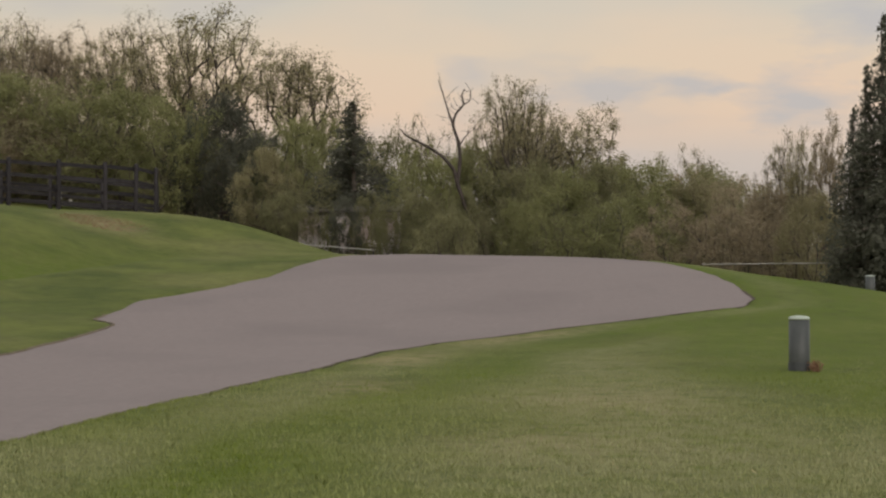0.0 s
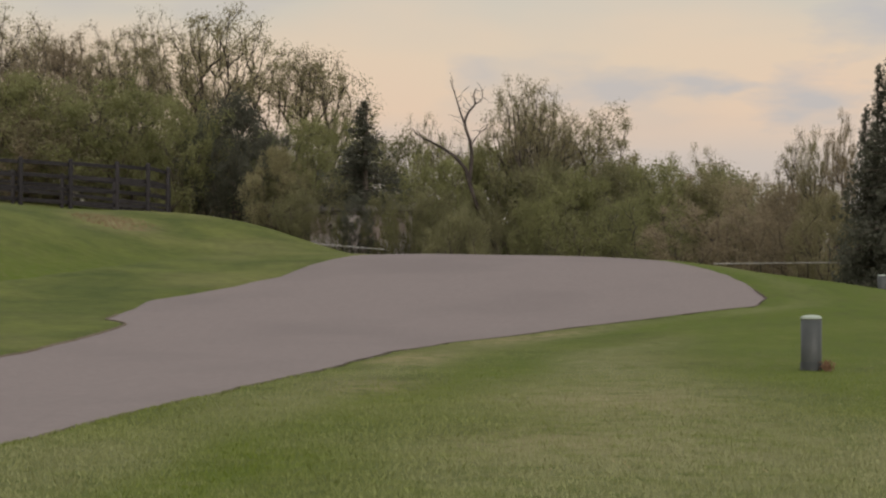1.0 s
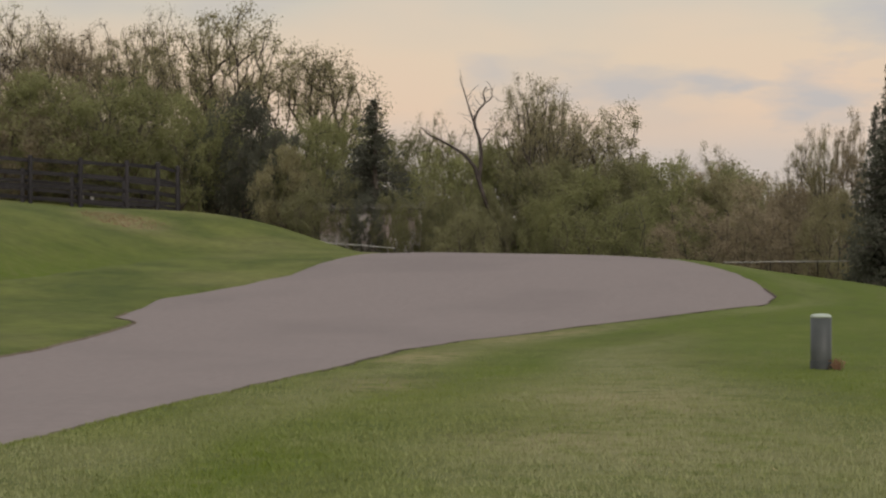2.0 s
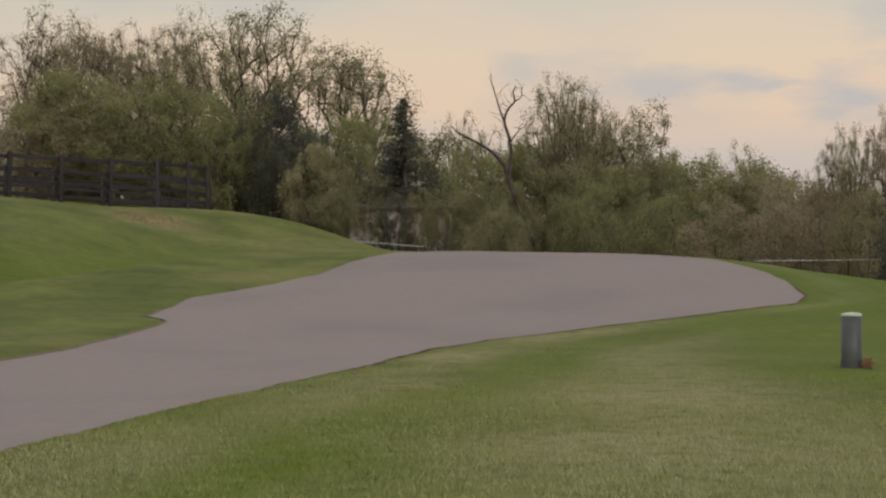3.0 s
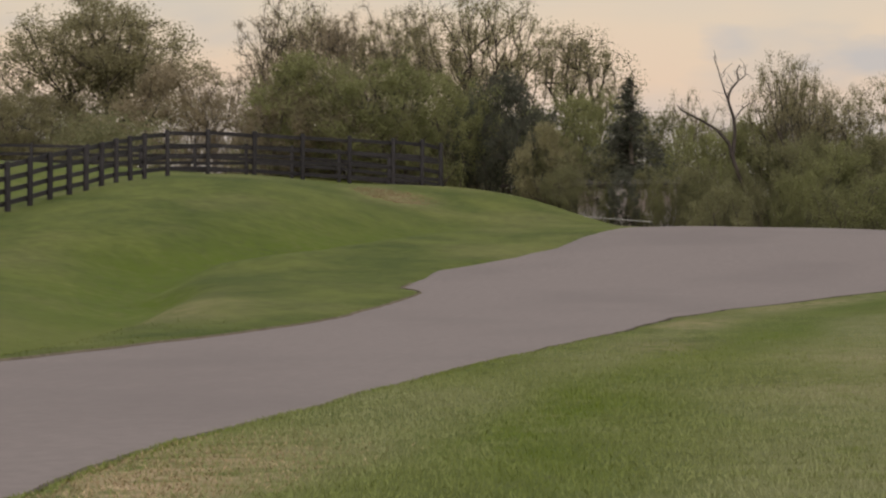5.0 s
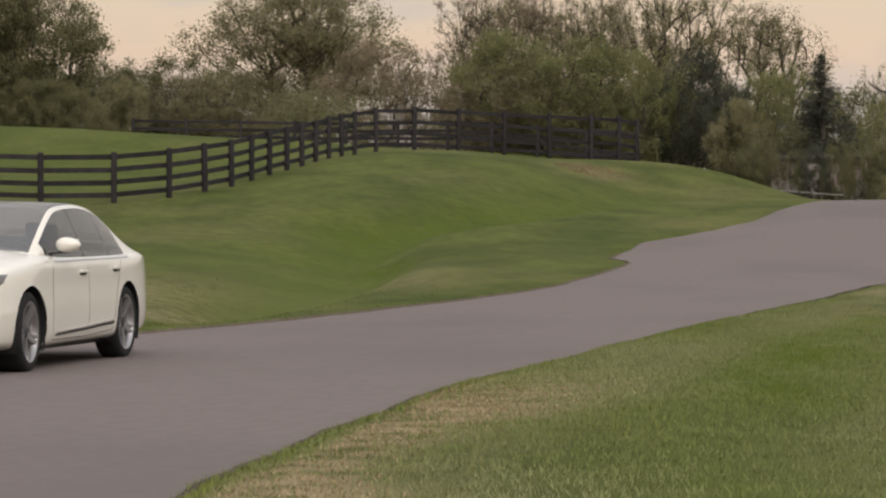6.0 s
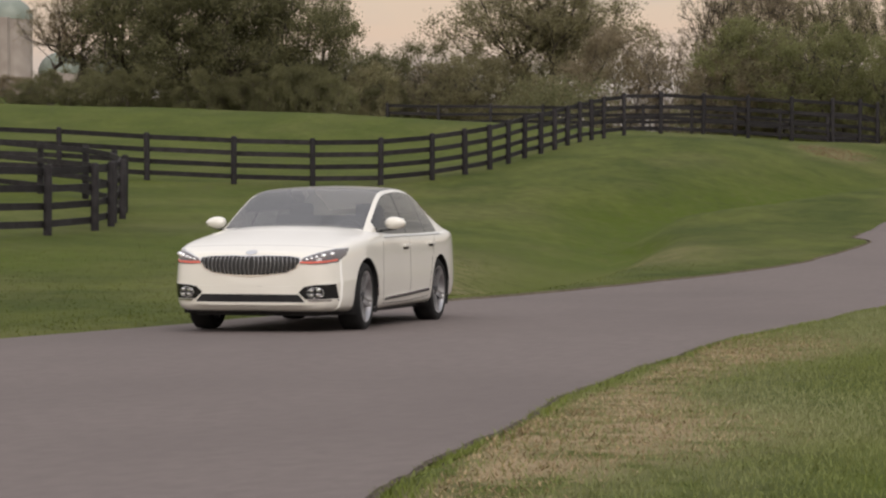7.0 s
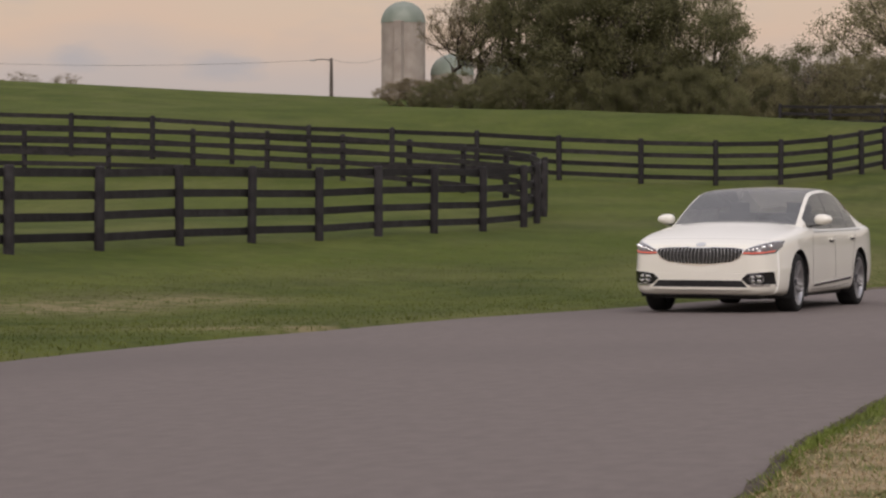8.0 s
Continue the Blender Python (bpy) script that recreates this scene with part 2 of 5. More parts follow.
def box(bm, size, at=(0, 0, 0), turn=None, bevel=0.0):
    m = Matrix.Translation(at) @ (turn or Matrix()) @ Matrix.Diagonal((*size, 1))
    geo = bmesh.ops.create_cube(bm, size=1.0, matrix=m)
    if bevel:
        edges = list({e for v in geo["verts"] for e in v.link_edges})
        bmesh.ops.bevel(bm, geom=edges, offset=bevel, segments=2, affect="EDGES", profile=0.6)


def lathe(bm, rings, sides=24, matrix=None):
    """Turns (radius, height) pairs round z."""
    loops = []
    for r, z in rings:
        if r < 1e-5:
            loops.append([bm.verts.new((0, 0, z))])
        else:
            loops.append([bm.verts.new((r * math.cos(2 * math.pi * k / sides), r * math.sin(2 * math.pi * k / sides), z)) for k in range(sides)])
    for a, b in zip(loops, loops[1:]):
        for k in range(sides):
            q = [a[k % len(a)], a[(k + 1) % len(a)], b[(k + 1) % len(b)], b[k % len(b)]]
            q = list(dict.fromkeys(q))
            if len(q) > 2:
                bm.faces.new(q)
    if matrix:
        bmesh.ops.transform(bm, matrix=matrix, verts=[v for lp in loops for v in lp])


def tube_rings(points, radii, sides):
    """Vertices and faces of a tapered tube along the points."""
    pts = np.array(points, float)
    verts, faces = [], []
    for i, p in enumerate(pts):
        d = pts[min(i + 1, len(pts) - 1)] - pts[max(i - 1, 0)]
        d /= np.linalg.norm(d) + 1e-9
        a = np.cross(d, (0.31, 0.95, 0.05) if abs(d[1]) < 0.9 else (1, 0, 0))
        a /= np.linalg.norm(a)
        b = np.cross(d, a)
        for k in range(sides):
            w = 2 * math.pi * k / sides
            verts.append(p + radii[i] * (a * math.cos(w) + b * math.sin(w)))
        if i:
            o = (i - 1) * sides
            for k in range(sides):
                faces.append((o + k, o + (k + 1) % sides, o + sides + (k + 1) % sides, o + sides + k))
    return verts, faces


# ---- the lie of the land: heights at the knots of a coarse plan, blended smoothly between them ----
KNOT_X = (-130, -85, -55, -36, -24, -16, -8, 0, 8, 24)
KNOT_Y = (-30, 0, 20, 38, 54, 68, 82, 96, 125, 180)
HEIGHTS = (
    (0.01, 2.25, 3.77, 4.71, 4.71, 3.3, 1.51, 1.57, 10.6, 12.0),
    (0.35, 1.21, 1.82, 2.38, 2.79, 3.67, 4.83, 5.93, 8.44, 9.99),
    (0.52, 0.71, 0.92, 1.54, 3.01, 4.8, 5.39, 6.0, 5.6, 8.5),
    (0.53, 0.73, 0.95, 1.02, 2.11, 3.06, 3.88, 5.4, 4.75, 6.6),
    (0.44, 0.38, 0.68, 0.88, 1.42, 2.38, 3.16, 4.7, 4.6, 4.4),
    (0.27, 0.06, 0.06, 0.5, 0.95, 2.52, 3.91, 4.06, 4.74, 2.87),
    (0.05, 0.12, 0.03, 0.17, 0.7, 1.55, 2.3, 3.6, 1.85, 1.33),
    (0.04, 0.1, 0.07, 0.14, 0.61, 1.55, 2.22, 1.26, 0.29, 0.27),
    (-0.09, 0.18, 0.02, 0.13, 0.78, 1.5, 1.75, 1.24, 0.21, -0.3),
    (-0.75, -0.65, 0.03, -0.71, -0.39, -1.23, -2.1, -1.86, -1.11, -0.75),
)


def blend(x, knots):
    """Weights of the knots at the places x (cubic, smooth across the knots)."""
    k = np.array(knots, float)
    x = np.clip(np.asarray(x, float), k[0], k[-1])
    n, r = len(k), np.arange(len(x))
    i = np.clip(np.searchsorted(k, x) - 1, 0, n - 2)
    h = k[i + 1] - k[i]
    s = (x - k[i]) / h
    w = np.zeros((len(x), n))
    w[r, i] += 2 * s**3 - 3 * s**2 + 1
    w[r, i + 1] += 3 * s**2 - 2 * s**3
    for j, c in ((i, (s**3 - 2 * s**2 + s) * h), (i + 1, (s**3 - s**2) * h)):
        a, b = np.clip(j - 1, 0, n - 1), np.clip(j + 1, 0, n - 1)
        w[r, b] += c / (k[b] - k[a])
        w[r, a] -= c / (k[b] - k[a])
    return w


def base_height(x, y):
    return np.einsum("ni,ij,nj->n", blend(x, KNOT_X), np.array(HEIGHTS), blend(y, KNOT_Y))

# edges of the asphalt drive, as (y, x) from behind the camera to beyond the crest
LEFT_EDGE = ((-60, 2.00), (-30, -5.40), (-14, -8.27), (-4, -9.95), (1.9, -10.43), (4.8, -10.67), (11.6, -10.79), (20.2, -9.76), (25.1, -8.69), (33.4, -7.63), (39.6, -6.77), (46.4, -6.36), (50.8, -6.24), (52.2, -6.87), (58.8, -6.72), (63.8, -5.34), (68.1, -4.48), (75, -3.96), (83.5, -2.60), (92, -2.20), (112, -2.00))
RIGHT_EDGE = ((-60, 11.00), (-30, 3.40), (-14, -0.57), (-8, -2.19), (-5, -2.68), (-3, -2.97), (0, -3.26), (2.5, -3.45), (5, -3.63), (8, -3.73), (10, -3.79), (13, -3.78), (17, -3.52), (20, -3.33), (23.7, -3.10), (30.8, -2.43), (37.5, -1.57), (41.4, -1.03), (44.5, -0.15), (48.9, 1.95), (54.2, 6.09), (57, 6.66), (61, 6.82), (66.6, 6.77), (72, 6.52), (76.3, 6.25), (84, 5.81), (112, 4.87))


def ragged(y, seed):
    """The small unevenness of a worn asphalt edge."""
    y = np.asarray(y, float)
    return 0.035 * np.sin(1.3 * y + seed) * np.sin(0.37 * y + 2 * seed) + 0.022 * np.sin(4.1 * y + 3 * seed) * np.sin(1.9 * y) + 0.008 * np.sin(7.3 * y + seed) * np.sin(2.7 * y)


def edge(y, pts, seed):
    p = np.array(pts, float)
    return np.interp(y, p[:, 0], p[:, 1]) + ragged(y, seed)


def road_depth(x, y):
    """Metres inside the asphalt (negative: outside it)."""
    inside = np.minimum(x - edge(y, LEFT_EDGE, 1.0), edge(y, RIGHT_EDGE, 2.0) - x)
    return np.where((y > -60) & (y < 112), inside, -9.0)


def left_side(x, y):
    """True on the paddock side of the drive."""
    y = np.asarray(y, float)
    return np.asarray(x, float) < 0.5 * (np.interp(y, *np.array(LEFT_EDGE, float).T) + np.interp(y, *np.array(RIGHT_EDGE, float).T))


def soft_step(a, b, v):
    s = np.clip((v - a) / (b - a), 0, 1)
    return s * s * (3 - 2 * s)


def swale(d, y):
    """Depth of the grassed ditch that leaves the drive and runs along the foot of the bank; d is the distance from the asphalt."""
    off = d - np.interp(y, (22, 27, 31, 40, 48, 58, 70, 90), (0.7, 1.1, 2.0, 3.9, 5.3, 6.4, 6.2, 4.5))
    wide = np.where(off < 0, 0.75, 1.9) * np.interp(y, (24, 45), (0.6, 1.15))
    return 0.55 * np.exp(-((off / wide) ** 2)) * soft_step(23, 34, y) * (1 - soft_step(66, 86, y))


def ground_height(x, y):
    """Height of the turf: the land, a shallow swale beside the drive, small humps, and a bed under the asphalt."""
    x, y = np.atleast_1d(np.asarray(x, float)), np.atleast_1d(np.asarray(y, float))
    z = base_height(x, y)
    d = -road_depth(x, y)
    left = left_side(x, y)
    z = z - np.where(left, swale(d, y), 0.0)
    hump = 0.035 * np.sin(0.55 * x + 0.31 * y) * np.sin(0.23 * x - 0.47 * y) + 0.006 * np.sin(1.9 * x + 1.1 * y) * np.sin(1.3 * y - 0.8 * x)
    z = z + hump * soft_step(0.5, 3.0, d)
    return z + np.where(d > 0.0, 0.035, -0.09) * soft_step(0.0, 0.12, np.abs(d))


def gz(x, y):
    return float(ground_height([x], [y])[0])


def spaced(*runs):
    out = []
    for a, b, step in runs:
        out.append(np.arange(a, b, step))
    return np.concatenate(out)


def dryness(x, y):
    """0 for green turf to 1 for straw: a scorched strip by the asphalt, worn spots on the banks."""
    d = -road_depth(x, y)
    wave = 0.5 + 0.5 * np.sin(0.7 * y + 0.8 * np.sin(0.31 * y))
    strip = soft_step(0.04, 0.16, d - 0.16 * (1 - wave)) * (1 - soft_step(0.3 + 0.3 * wave, 0.9 + 0.9 * wave, d)) * ~left_side(x, y) * (1 - soft_step(9, 15, y)) * soft_step(-16, -10, y)
    strip = strip + 0.45 * soft_step(0.1, 0.4, d) * (1 - soft_step(0.8, 1.8, d)) * ~left_side(x, y) * soft_step(30, 38, y) * (1 - soft_step(44, 54, y)) * wave
    spots = 0.0
    for cx, cy, rx, ry, k in ((-10.9, 86.2, 1.2, 2.4, 0.5), (-12.2, 89.0, 0.8, 2.0, 0.3), (-11.2, 7.4, 1.1, 0.7, 0.7), (-10.2, 9.8, 0.5, 2.4, 0.45), (-13.0, 33.0, 1.6, 7.0, 0.4), (-16.1, 11.8, 1.0, 1.6, 0.75), (-15.6, 14.6, 0.8, 1.3, 0.6), (-11.2, 30.5, 0.5, 2.2, 0.55), (-9.9, 42.0, 1.2, 5.0, 0.3), (1.6, 26.0, 1.1, 3.2, 0.35), (0.6, 19.5, 0.8, 1.6, 0.3), (-0.9, 30.0, 0.6, 2.2, 0.4)):
        spots = spots + k * np.exp(-(((x - cx) / rx) ** 2) - ((y - cy) / ry) ** 2)
    return np.clip(strip + spots, 0, 1)


def lushness(x, y):
    """0 to 1: deeper green turf in the ditch, where it also stands in for shade, in hollows of the bank, and in bands
    along the drive.
    """
    d = -road_depth(x, y)
    left = left_side(x, y)
    # greener turf along the ditch, its colour also painting the shade in the hollow
    ditch = 2.0 * swale(d, y) * left
    foot = 0.7 * np.exp(-(((d - 10.0) / 2.2) ** 2)) * soft_step(14, 24, y) * (1 - soft_step(40, 56, y)) * left
    rim = 0.55 * soft_step(0.0, 0.1, d) * (1 - soft_step(0.12, 0.32, d)) * ~left
    sway = 0.35 * np.sin(0.21 * y + 0.6) + 0.15 * np.sin(0.83 * y)
    band = np.exp(-(((d - 2.3 - sway) / (0.45 + 0.012 * y)) ** 2)) * (0.75 + 0.25 * np.sin(0.37 * y + 2.0)) * ~left
    beyond = 0.8 * soft_step(2.8, 4.6, x + sway) * soft_step(17, 25, y) * ~left
    paddock = 0.42 * soft_step(-19.5, -24, x) * soft_step(25, 50, y)
    return np.clip(ditch + foot + rim + band + beyond + paddock, 0, 1)


def thatch(x, y):
    """0 to 1: broad pale swathes of old clippings on the lawn beside the drive."""
    d = -road_depth(x, y)
    sway = 0.35 * np.sin(0.21 * y + 0.6) + 0.3 * np.sin(0.47 * y + 0.9 * x)
    broad = soft_step(2.7, 3.7, d + sway) * (1 - soft_step(2.4, 4.2, x + sway) * soft_step(16, 24, y)) + 0.55 * soft_step(0.45, 0.8, d) * (1 - soft_step(1.2, 1.9, d + 0.5 * sway))
    patchy = 0.75 + 0.35 * np.sin(0.9 * x + 0.33 * y + 0.4) * np.sin(0.41 * y - 1.1 * x + 1.9)
    return np.clip(0.95 * broad * patchy, 0, 1) * ~left_side(x, y)


def build_ground():
    far = np.array([1.0, 1.3, 1.8, 2.6, 4.0, 7.0, 14.0, 30.0])
    xs = np.concatenate([-150 - 80 * (far[::-1] - 0.9), spaced((-150, -48, 6), (-48, -12, 0.8), (-12, 9, 0.24), (9, 30, 0.9), (30, 80, 6)), 80 + 80 * (far - 0.9)])
    ys = np.concatenate([-70 - 80 * (far[::-1] - 0.9), spaced((-70, -22, 3), (-22, 62, 0.45), (62, 112, 0.75), (112, 240, 4)), 240 + 90 * (far - 0.9)])
    gx, gy = np.meshgrid(xs, ys)
    z = ground_height(gx.ravel(), gy.ravel())
    nx = len(xs)
    i = (np.arange(len(ys) - 1)[:, None] * nx + np.arange(nx - 1)[None, :]).ravel()
    faces = np.stack([i, i + 1, i + nx + 1, i + nx], 1)
    ob = mesh_object("ground", np.c_[gx.ravel(), gy.ravel(), z].tolist(), faces.tolist(), GRASS, smooth=True)
    # how far the turf has dried out, by place
    at = ob.data.attributes.new("dryness", "FLOAT", "POINT")
    at.data.foreach_set("value", dryness(gx.ravel(), gy.ravel()).astype(np.float32))
    at = ob.data.attributes.new("lushness", "FLOAT", "POINT")
    at.data.foreach_set("value", lushness(gx.ravel(), gy.ravel()).astype(np.float32))
    at = ob.data.attributes.new("thatch", "FLOAT", "POINT")
    at.data.foreach_set("value", thatch(gx.ravel(), gy.ravel()).astype(np.float32))
    tagged(ob, "mown green lawn with dry patches rolling over low banks", "lawn", kind="structure")


def build_road():
    ys = spaced((-58, 0, 0.8), (0, 110, 0.3))
    k = np.linspace(0, 1, 18)
    k = 0.5 - 0.5 * np.cos(np.pi * k)
    a, b = edge(ys, LEFT_EDGE, 1.0), edge(ys, RIGHT_EDGE, 2.0)
    gx = a[:, None] + (b - a)[:, None] * k[None, :]
    gy = np.repeat(ys[:, None], 18, 1)
    z = base_height(gx.ravel(), gy.ravel()).reshape(gx.shape)
    # the edges roll off into the turf
    gx = np.c_[gx[:, :1] - 0.05, gx, gx[:, -1:] + 0.05]
    gy = np.c_[gy[:, :1], gy, gy[:, -1:]]
    z = np.c_[z[:, :1] - 0.1, z, z[:, -1:] - 0.1]
    nx = gx.shape[1]
    i = (np.arange(len(ys) - 1)[:, None] * nx + np.arange(nx - 1)[None, :]).ravel()
    faces = np.stack([i, i + 1, i + nx + 1, i + nx], 1)
    ob = mesh_object("road", np.c_[gx.ravel(), gy.ravel(), z.ravel()].tolist(), faces.tolist(), ASPHALT, smooth=True)
    tagged(ob, "worn grey asphalt drive with ragged unmarked edges", "road", kind="structure")


def build_soil_edge(name, pts, seed, side, reach, material, label):
    """The strip of crumbled soil, and in the dark colour lip shade too, between asphalt and turf."""
    ys = spaced((*reach, 0.12))
    x0 = edge(ys, pts, seed)
    wide = (0.9 + 0.1 * soft_step(4, 12, ys)) * (1 - 0.6 * soft_step(18, 28, ys)) * (0.012 + 0.05 * np.abs(np.sin(0.9 * ys) * np.sin(2.3 * ys + 1)) * np.abs(np.sin(0.31 * ys)) + 0.015 * np.abs(np.sin(7.7 * ys)))
    cols = [x0 - side * 0.02, x0 + side * 0.4 * wide, x0 + side * wide, x0 + side * (wide + 0.02)]
    lift = (0.003, 0.010, 0.030, 0.018)
    gx = np.stack(cols, 1)
    gy = np.repeat(ys[:, None], 4, 1)
    z = base_height(gx.ravel(), gy.ravel()).reshape(gx.shape) + np.array(lift)
    i = (np.arange(len(ys) - 1)[:, None] * 4 + np.arange(3)[None, :]).ravel()
    faces = np.stack([i, i + 1, i + 5, i + 4], 1)
    ob = mesh_object(name, np.c_[gx.ravel(), gy.ravel(), z.ravel()].tolist(), faces.tolist(), material, smooth=True)
    tagged(ob, label, "soil", kind="structure")


build_ground()
build_road()
# the right strip's dark colour also paints the shadow along the edge
build_soil_edge("soil_edge", RIGHT_EDGE, 2.0, 1, (-13, 60), SOIL_LIP_SHADE, "strip of crumbled soil and dark lip shade along the asphalt edge")
build_soil_edge("soil_edge", LEFT_EDGE, 1.0, -1, (20, 54), DRY_SOIL, "strip of dry tan soil along the far asphalt edge")


# ---- black board fences ----
POST_H = 1.37


def fence(label, line, group, boards=(0.22, 0.56, 0.90, 1.26), grow=()):
    """A four-board paddock fence: a post at each place of the line, boards nailed from post to post."""
    root = new("board_fence")
    x0, y0 = line[0]
    root.location = (x0, y0, gz(x0, y0))
    tagged(root, label, "fence", group)
    rng = random.Random(len(line))
    feet = [Vector((x, y, gz(x, y))) for x, y in line]
    base = Vector(root.location)

    def taller(i):
        return 1.0 if not grow else grow[0] + (1.0 - grow[0]) * min(1.0, i / grow[1])

    for i, f in enumerate(feet):
        a, b = feet[max(i - 1, 0)], feet[min(i + 1, len(feet) - 1)]
        turn = Matrix.Rotation(math.atan2(b.y - a.y, b.x - a.x), 4, "Z")
        bm = bmesh.new()
        r = 0.086 + rng.uniform(-0.006, 0.006)
        tall = POST_H * taller(i)
        lathe(bm, ((r, -0.25), (r, tall - 0.02), (r * 0.8, tall + 0.015), (0, tall + 0.02)), 10)
        lean = Matrix.Rotation(rng.uniform(-0.012, 0.012), 4, "X") @ Matrix.Rotation(rng.uniform(-0.012, 0.012), 4, "Y")
        ob = part("post", bm, FENCE, root, smooth=True)
        ob.matrix_basis = Matrix.Translation(f - base) @ turn @ lean
    for i in range(len(feet) - 1):
        a, b = feet[i], feet[i + 1]
        up = 0.5 * (taller(i) + taller(i + 1))
        run = b - a
        length = run.length
        flat = Vector((run.x, run.y, 0))
        side = Vector((0, 0, 1)).cross(flat).normalized()
        for h in boards:
            p = a.lerp(b, 0.5) + Vector((0, 0, h * up)) + side * -0.098 + Vector((0, 0, rng.uniform(-0.012, 0.012)))
            bm = bmesh.new()
            box(bm, (length + 0.04, 0.028, 0.14), bevel=0.004)
            ob = part("board", bm, FENCE, root)
            ob.matrix_basis = Matrix.Translation(p - base) @ run.to_track_quat("X", "Z").to_matrix().to_4x4()
    return root


FAR_PADDOCK = ((-11.16, 103.07), (-11.66, 100.71), (-12.52, 98.40), (-13.93, 96.19), (-15.40, 94.06), (-16.86, 92.00), (-18.19, 89.96), (-19.22, 87.84), (-19.56, 85.63), (-19.56, 83.38), (-19.53, 81.11), (-19.49, 78.84), (-19.45, 76.59), (-19.43, 74.37), (-19.48, 72.19), (-19.52, 70.07), (-19.61, 68.00), (-19.88, 65.98), (-20.41, 64.12), (-21.56, 62.64), (-23.34, 61.74), (-25.58, 61.27), (-28.13, 60.96), (-30.73, 60.63), (-33.41, 60.15), (-36.03, 59.61), (-38.50, 59.09), (-41.01, 58.44), (-43.55, 57.68), (-45.90, 57.01), (-48.22, 56.36))
NEAR_PADDOCK = ((-21.39, 14.46), (-21.59, 16.88), (-21.71, 19.32), (-21.56, 21.82), (-21.42, 24.30), (-21.31, 26.79), (-21.16, 29.29), (-21.05, 31.76), (-20.91, 34.22), (-20.82, 36.67), (-20.83, 39.11), (-21.41, 41.44), (-22.26, 43.70), (-22.97, 46.02), (-23.81, 48.28), (-24.93, 50.40), (-26.45, 52.24), (-28.33, 53.68), (-30.43, 54.69), (-32.75, 55.09), (-35.18, 54.96), (-37.47, 54.57), (-39.88, 53.73), (-42.22, 52.75), (-44.47, 51.78))
fence("black-stained four-board fence climbing the grassy bank to the trees", FAR_PADDOCK, "paddock fences", grow=(1.46, 11))
fence("black-stained four-board fence bending round the near paddock corner", NEAR_PADDOCK[::-1], "paddock fences")


def along(points, step):
    """Places every step metres along a bent line."""
    out, left = [points[0]], step
    for (ax, ay), (bx, by) in zip(points, points[1:]):
        run, at = math.hypot(bx - ax, by - ay), 0.0
        while run - at >= left:
            at += left
            out.append((ax + (bx - ax) * at / run, ay + (by - ay) * at / run))
            left = step
        left -= run - at
    return out


fence("black-stained board fence along the far side of the paddock", along(((-11.2, 103.9), (-15.0, 106), (-21, 109.8), (-28, 111.6), (-36, 112.2)), 2.62), "paddock fences")

# ---- trees ----
def unit(v):
    return v / (np.linalg.norm(v) + 1e-9)


def leaves(rng, centres, count, spread, size, droop=0.0):
    """Small three-cornered leaves scattered round the centres, mostly facing away from them: shape (n, 3, 3)."""
    off = np.clip(rng.normal(0, 1, (count, 3)), -1.7, 1.7) * spread
    c = centres[rng.integers(0, len(centres), count)] + off
    face = off / (np.linalg.norm(off, axis=1, keepdims=True) + 1e-9) + (0, 0, 0.45) + rng.normal(0, 0.55, (count, 3))
    face /= np.linalg.norm(face, axis=1, keepdims=True) + 1e-9
    a = np.cross(face, rng.normal(0, 1, (count, 3)) + (0, 0, droop))
    a /= np.linalg.norm(a, axis=1, keepdims=True) + 1e-9
    b = np.cross(face, a)
    s = size * rng.uniform(0.55, 1.35, (count, 1))
    return np.stack([c - a * s, c + (0.7 * a + 0.62 * b) * s, c + (0.7 * a - 0.62 * b) * s], 1)


def wander(rng, start, way, length, steps, bend, lift):
    """A crooked line of points that leaves start along way."""
    pts, d = [np.array(start, float)], unit(np.array(way, float))
    for _ in range(steps):
        d = unit(d + rng.normal(0, bend, 3) + np.array([0, 0, lift]))
        pts.append(pts[-1] + d * length / steps)
    return np.array(pts)


class Wood:
    """Gathers the tubes of a trunk and its limbs into one mesh."""

    def __init__(self):
        self.verts, self.faces = [], []

    def tube(self, pts, r0, r1, sides):
        v, f = tube_rings(pts, np.linspace(r0, r1, len(pts)), sides)
        o = len(self.verts)
        self.verts += v
        self.faces += [tuple(i + o for i in q) for q in f]


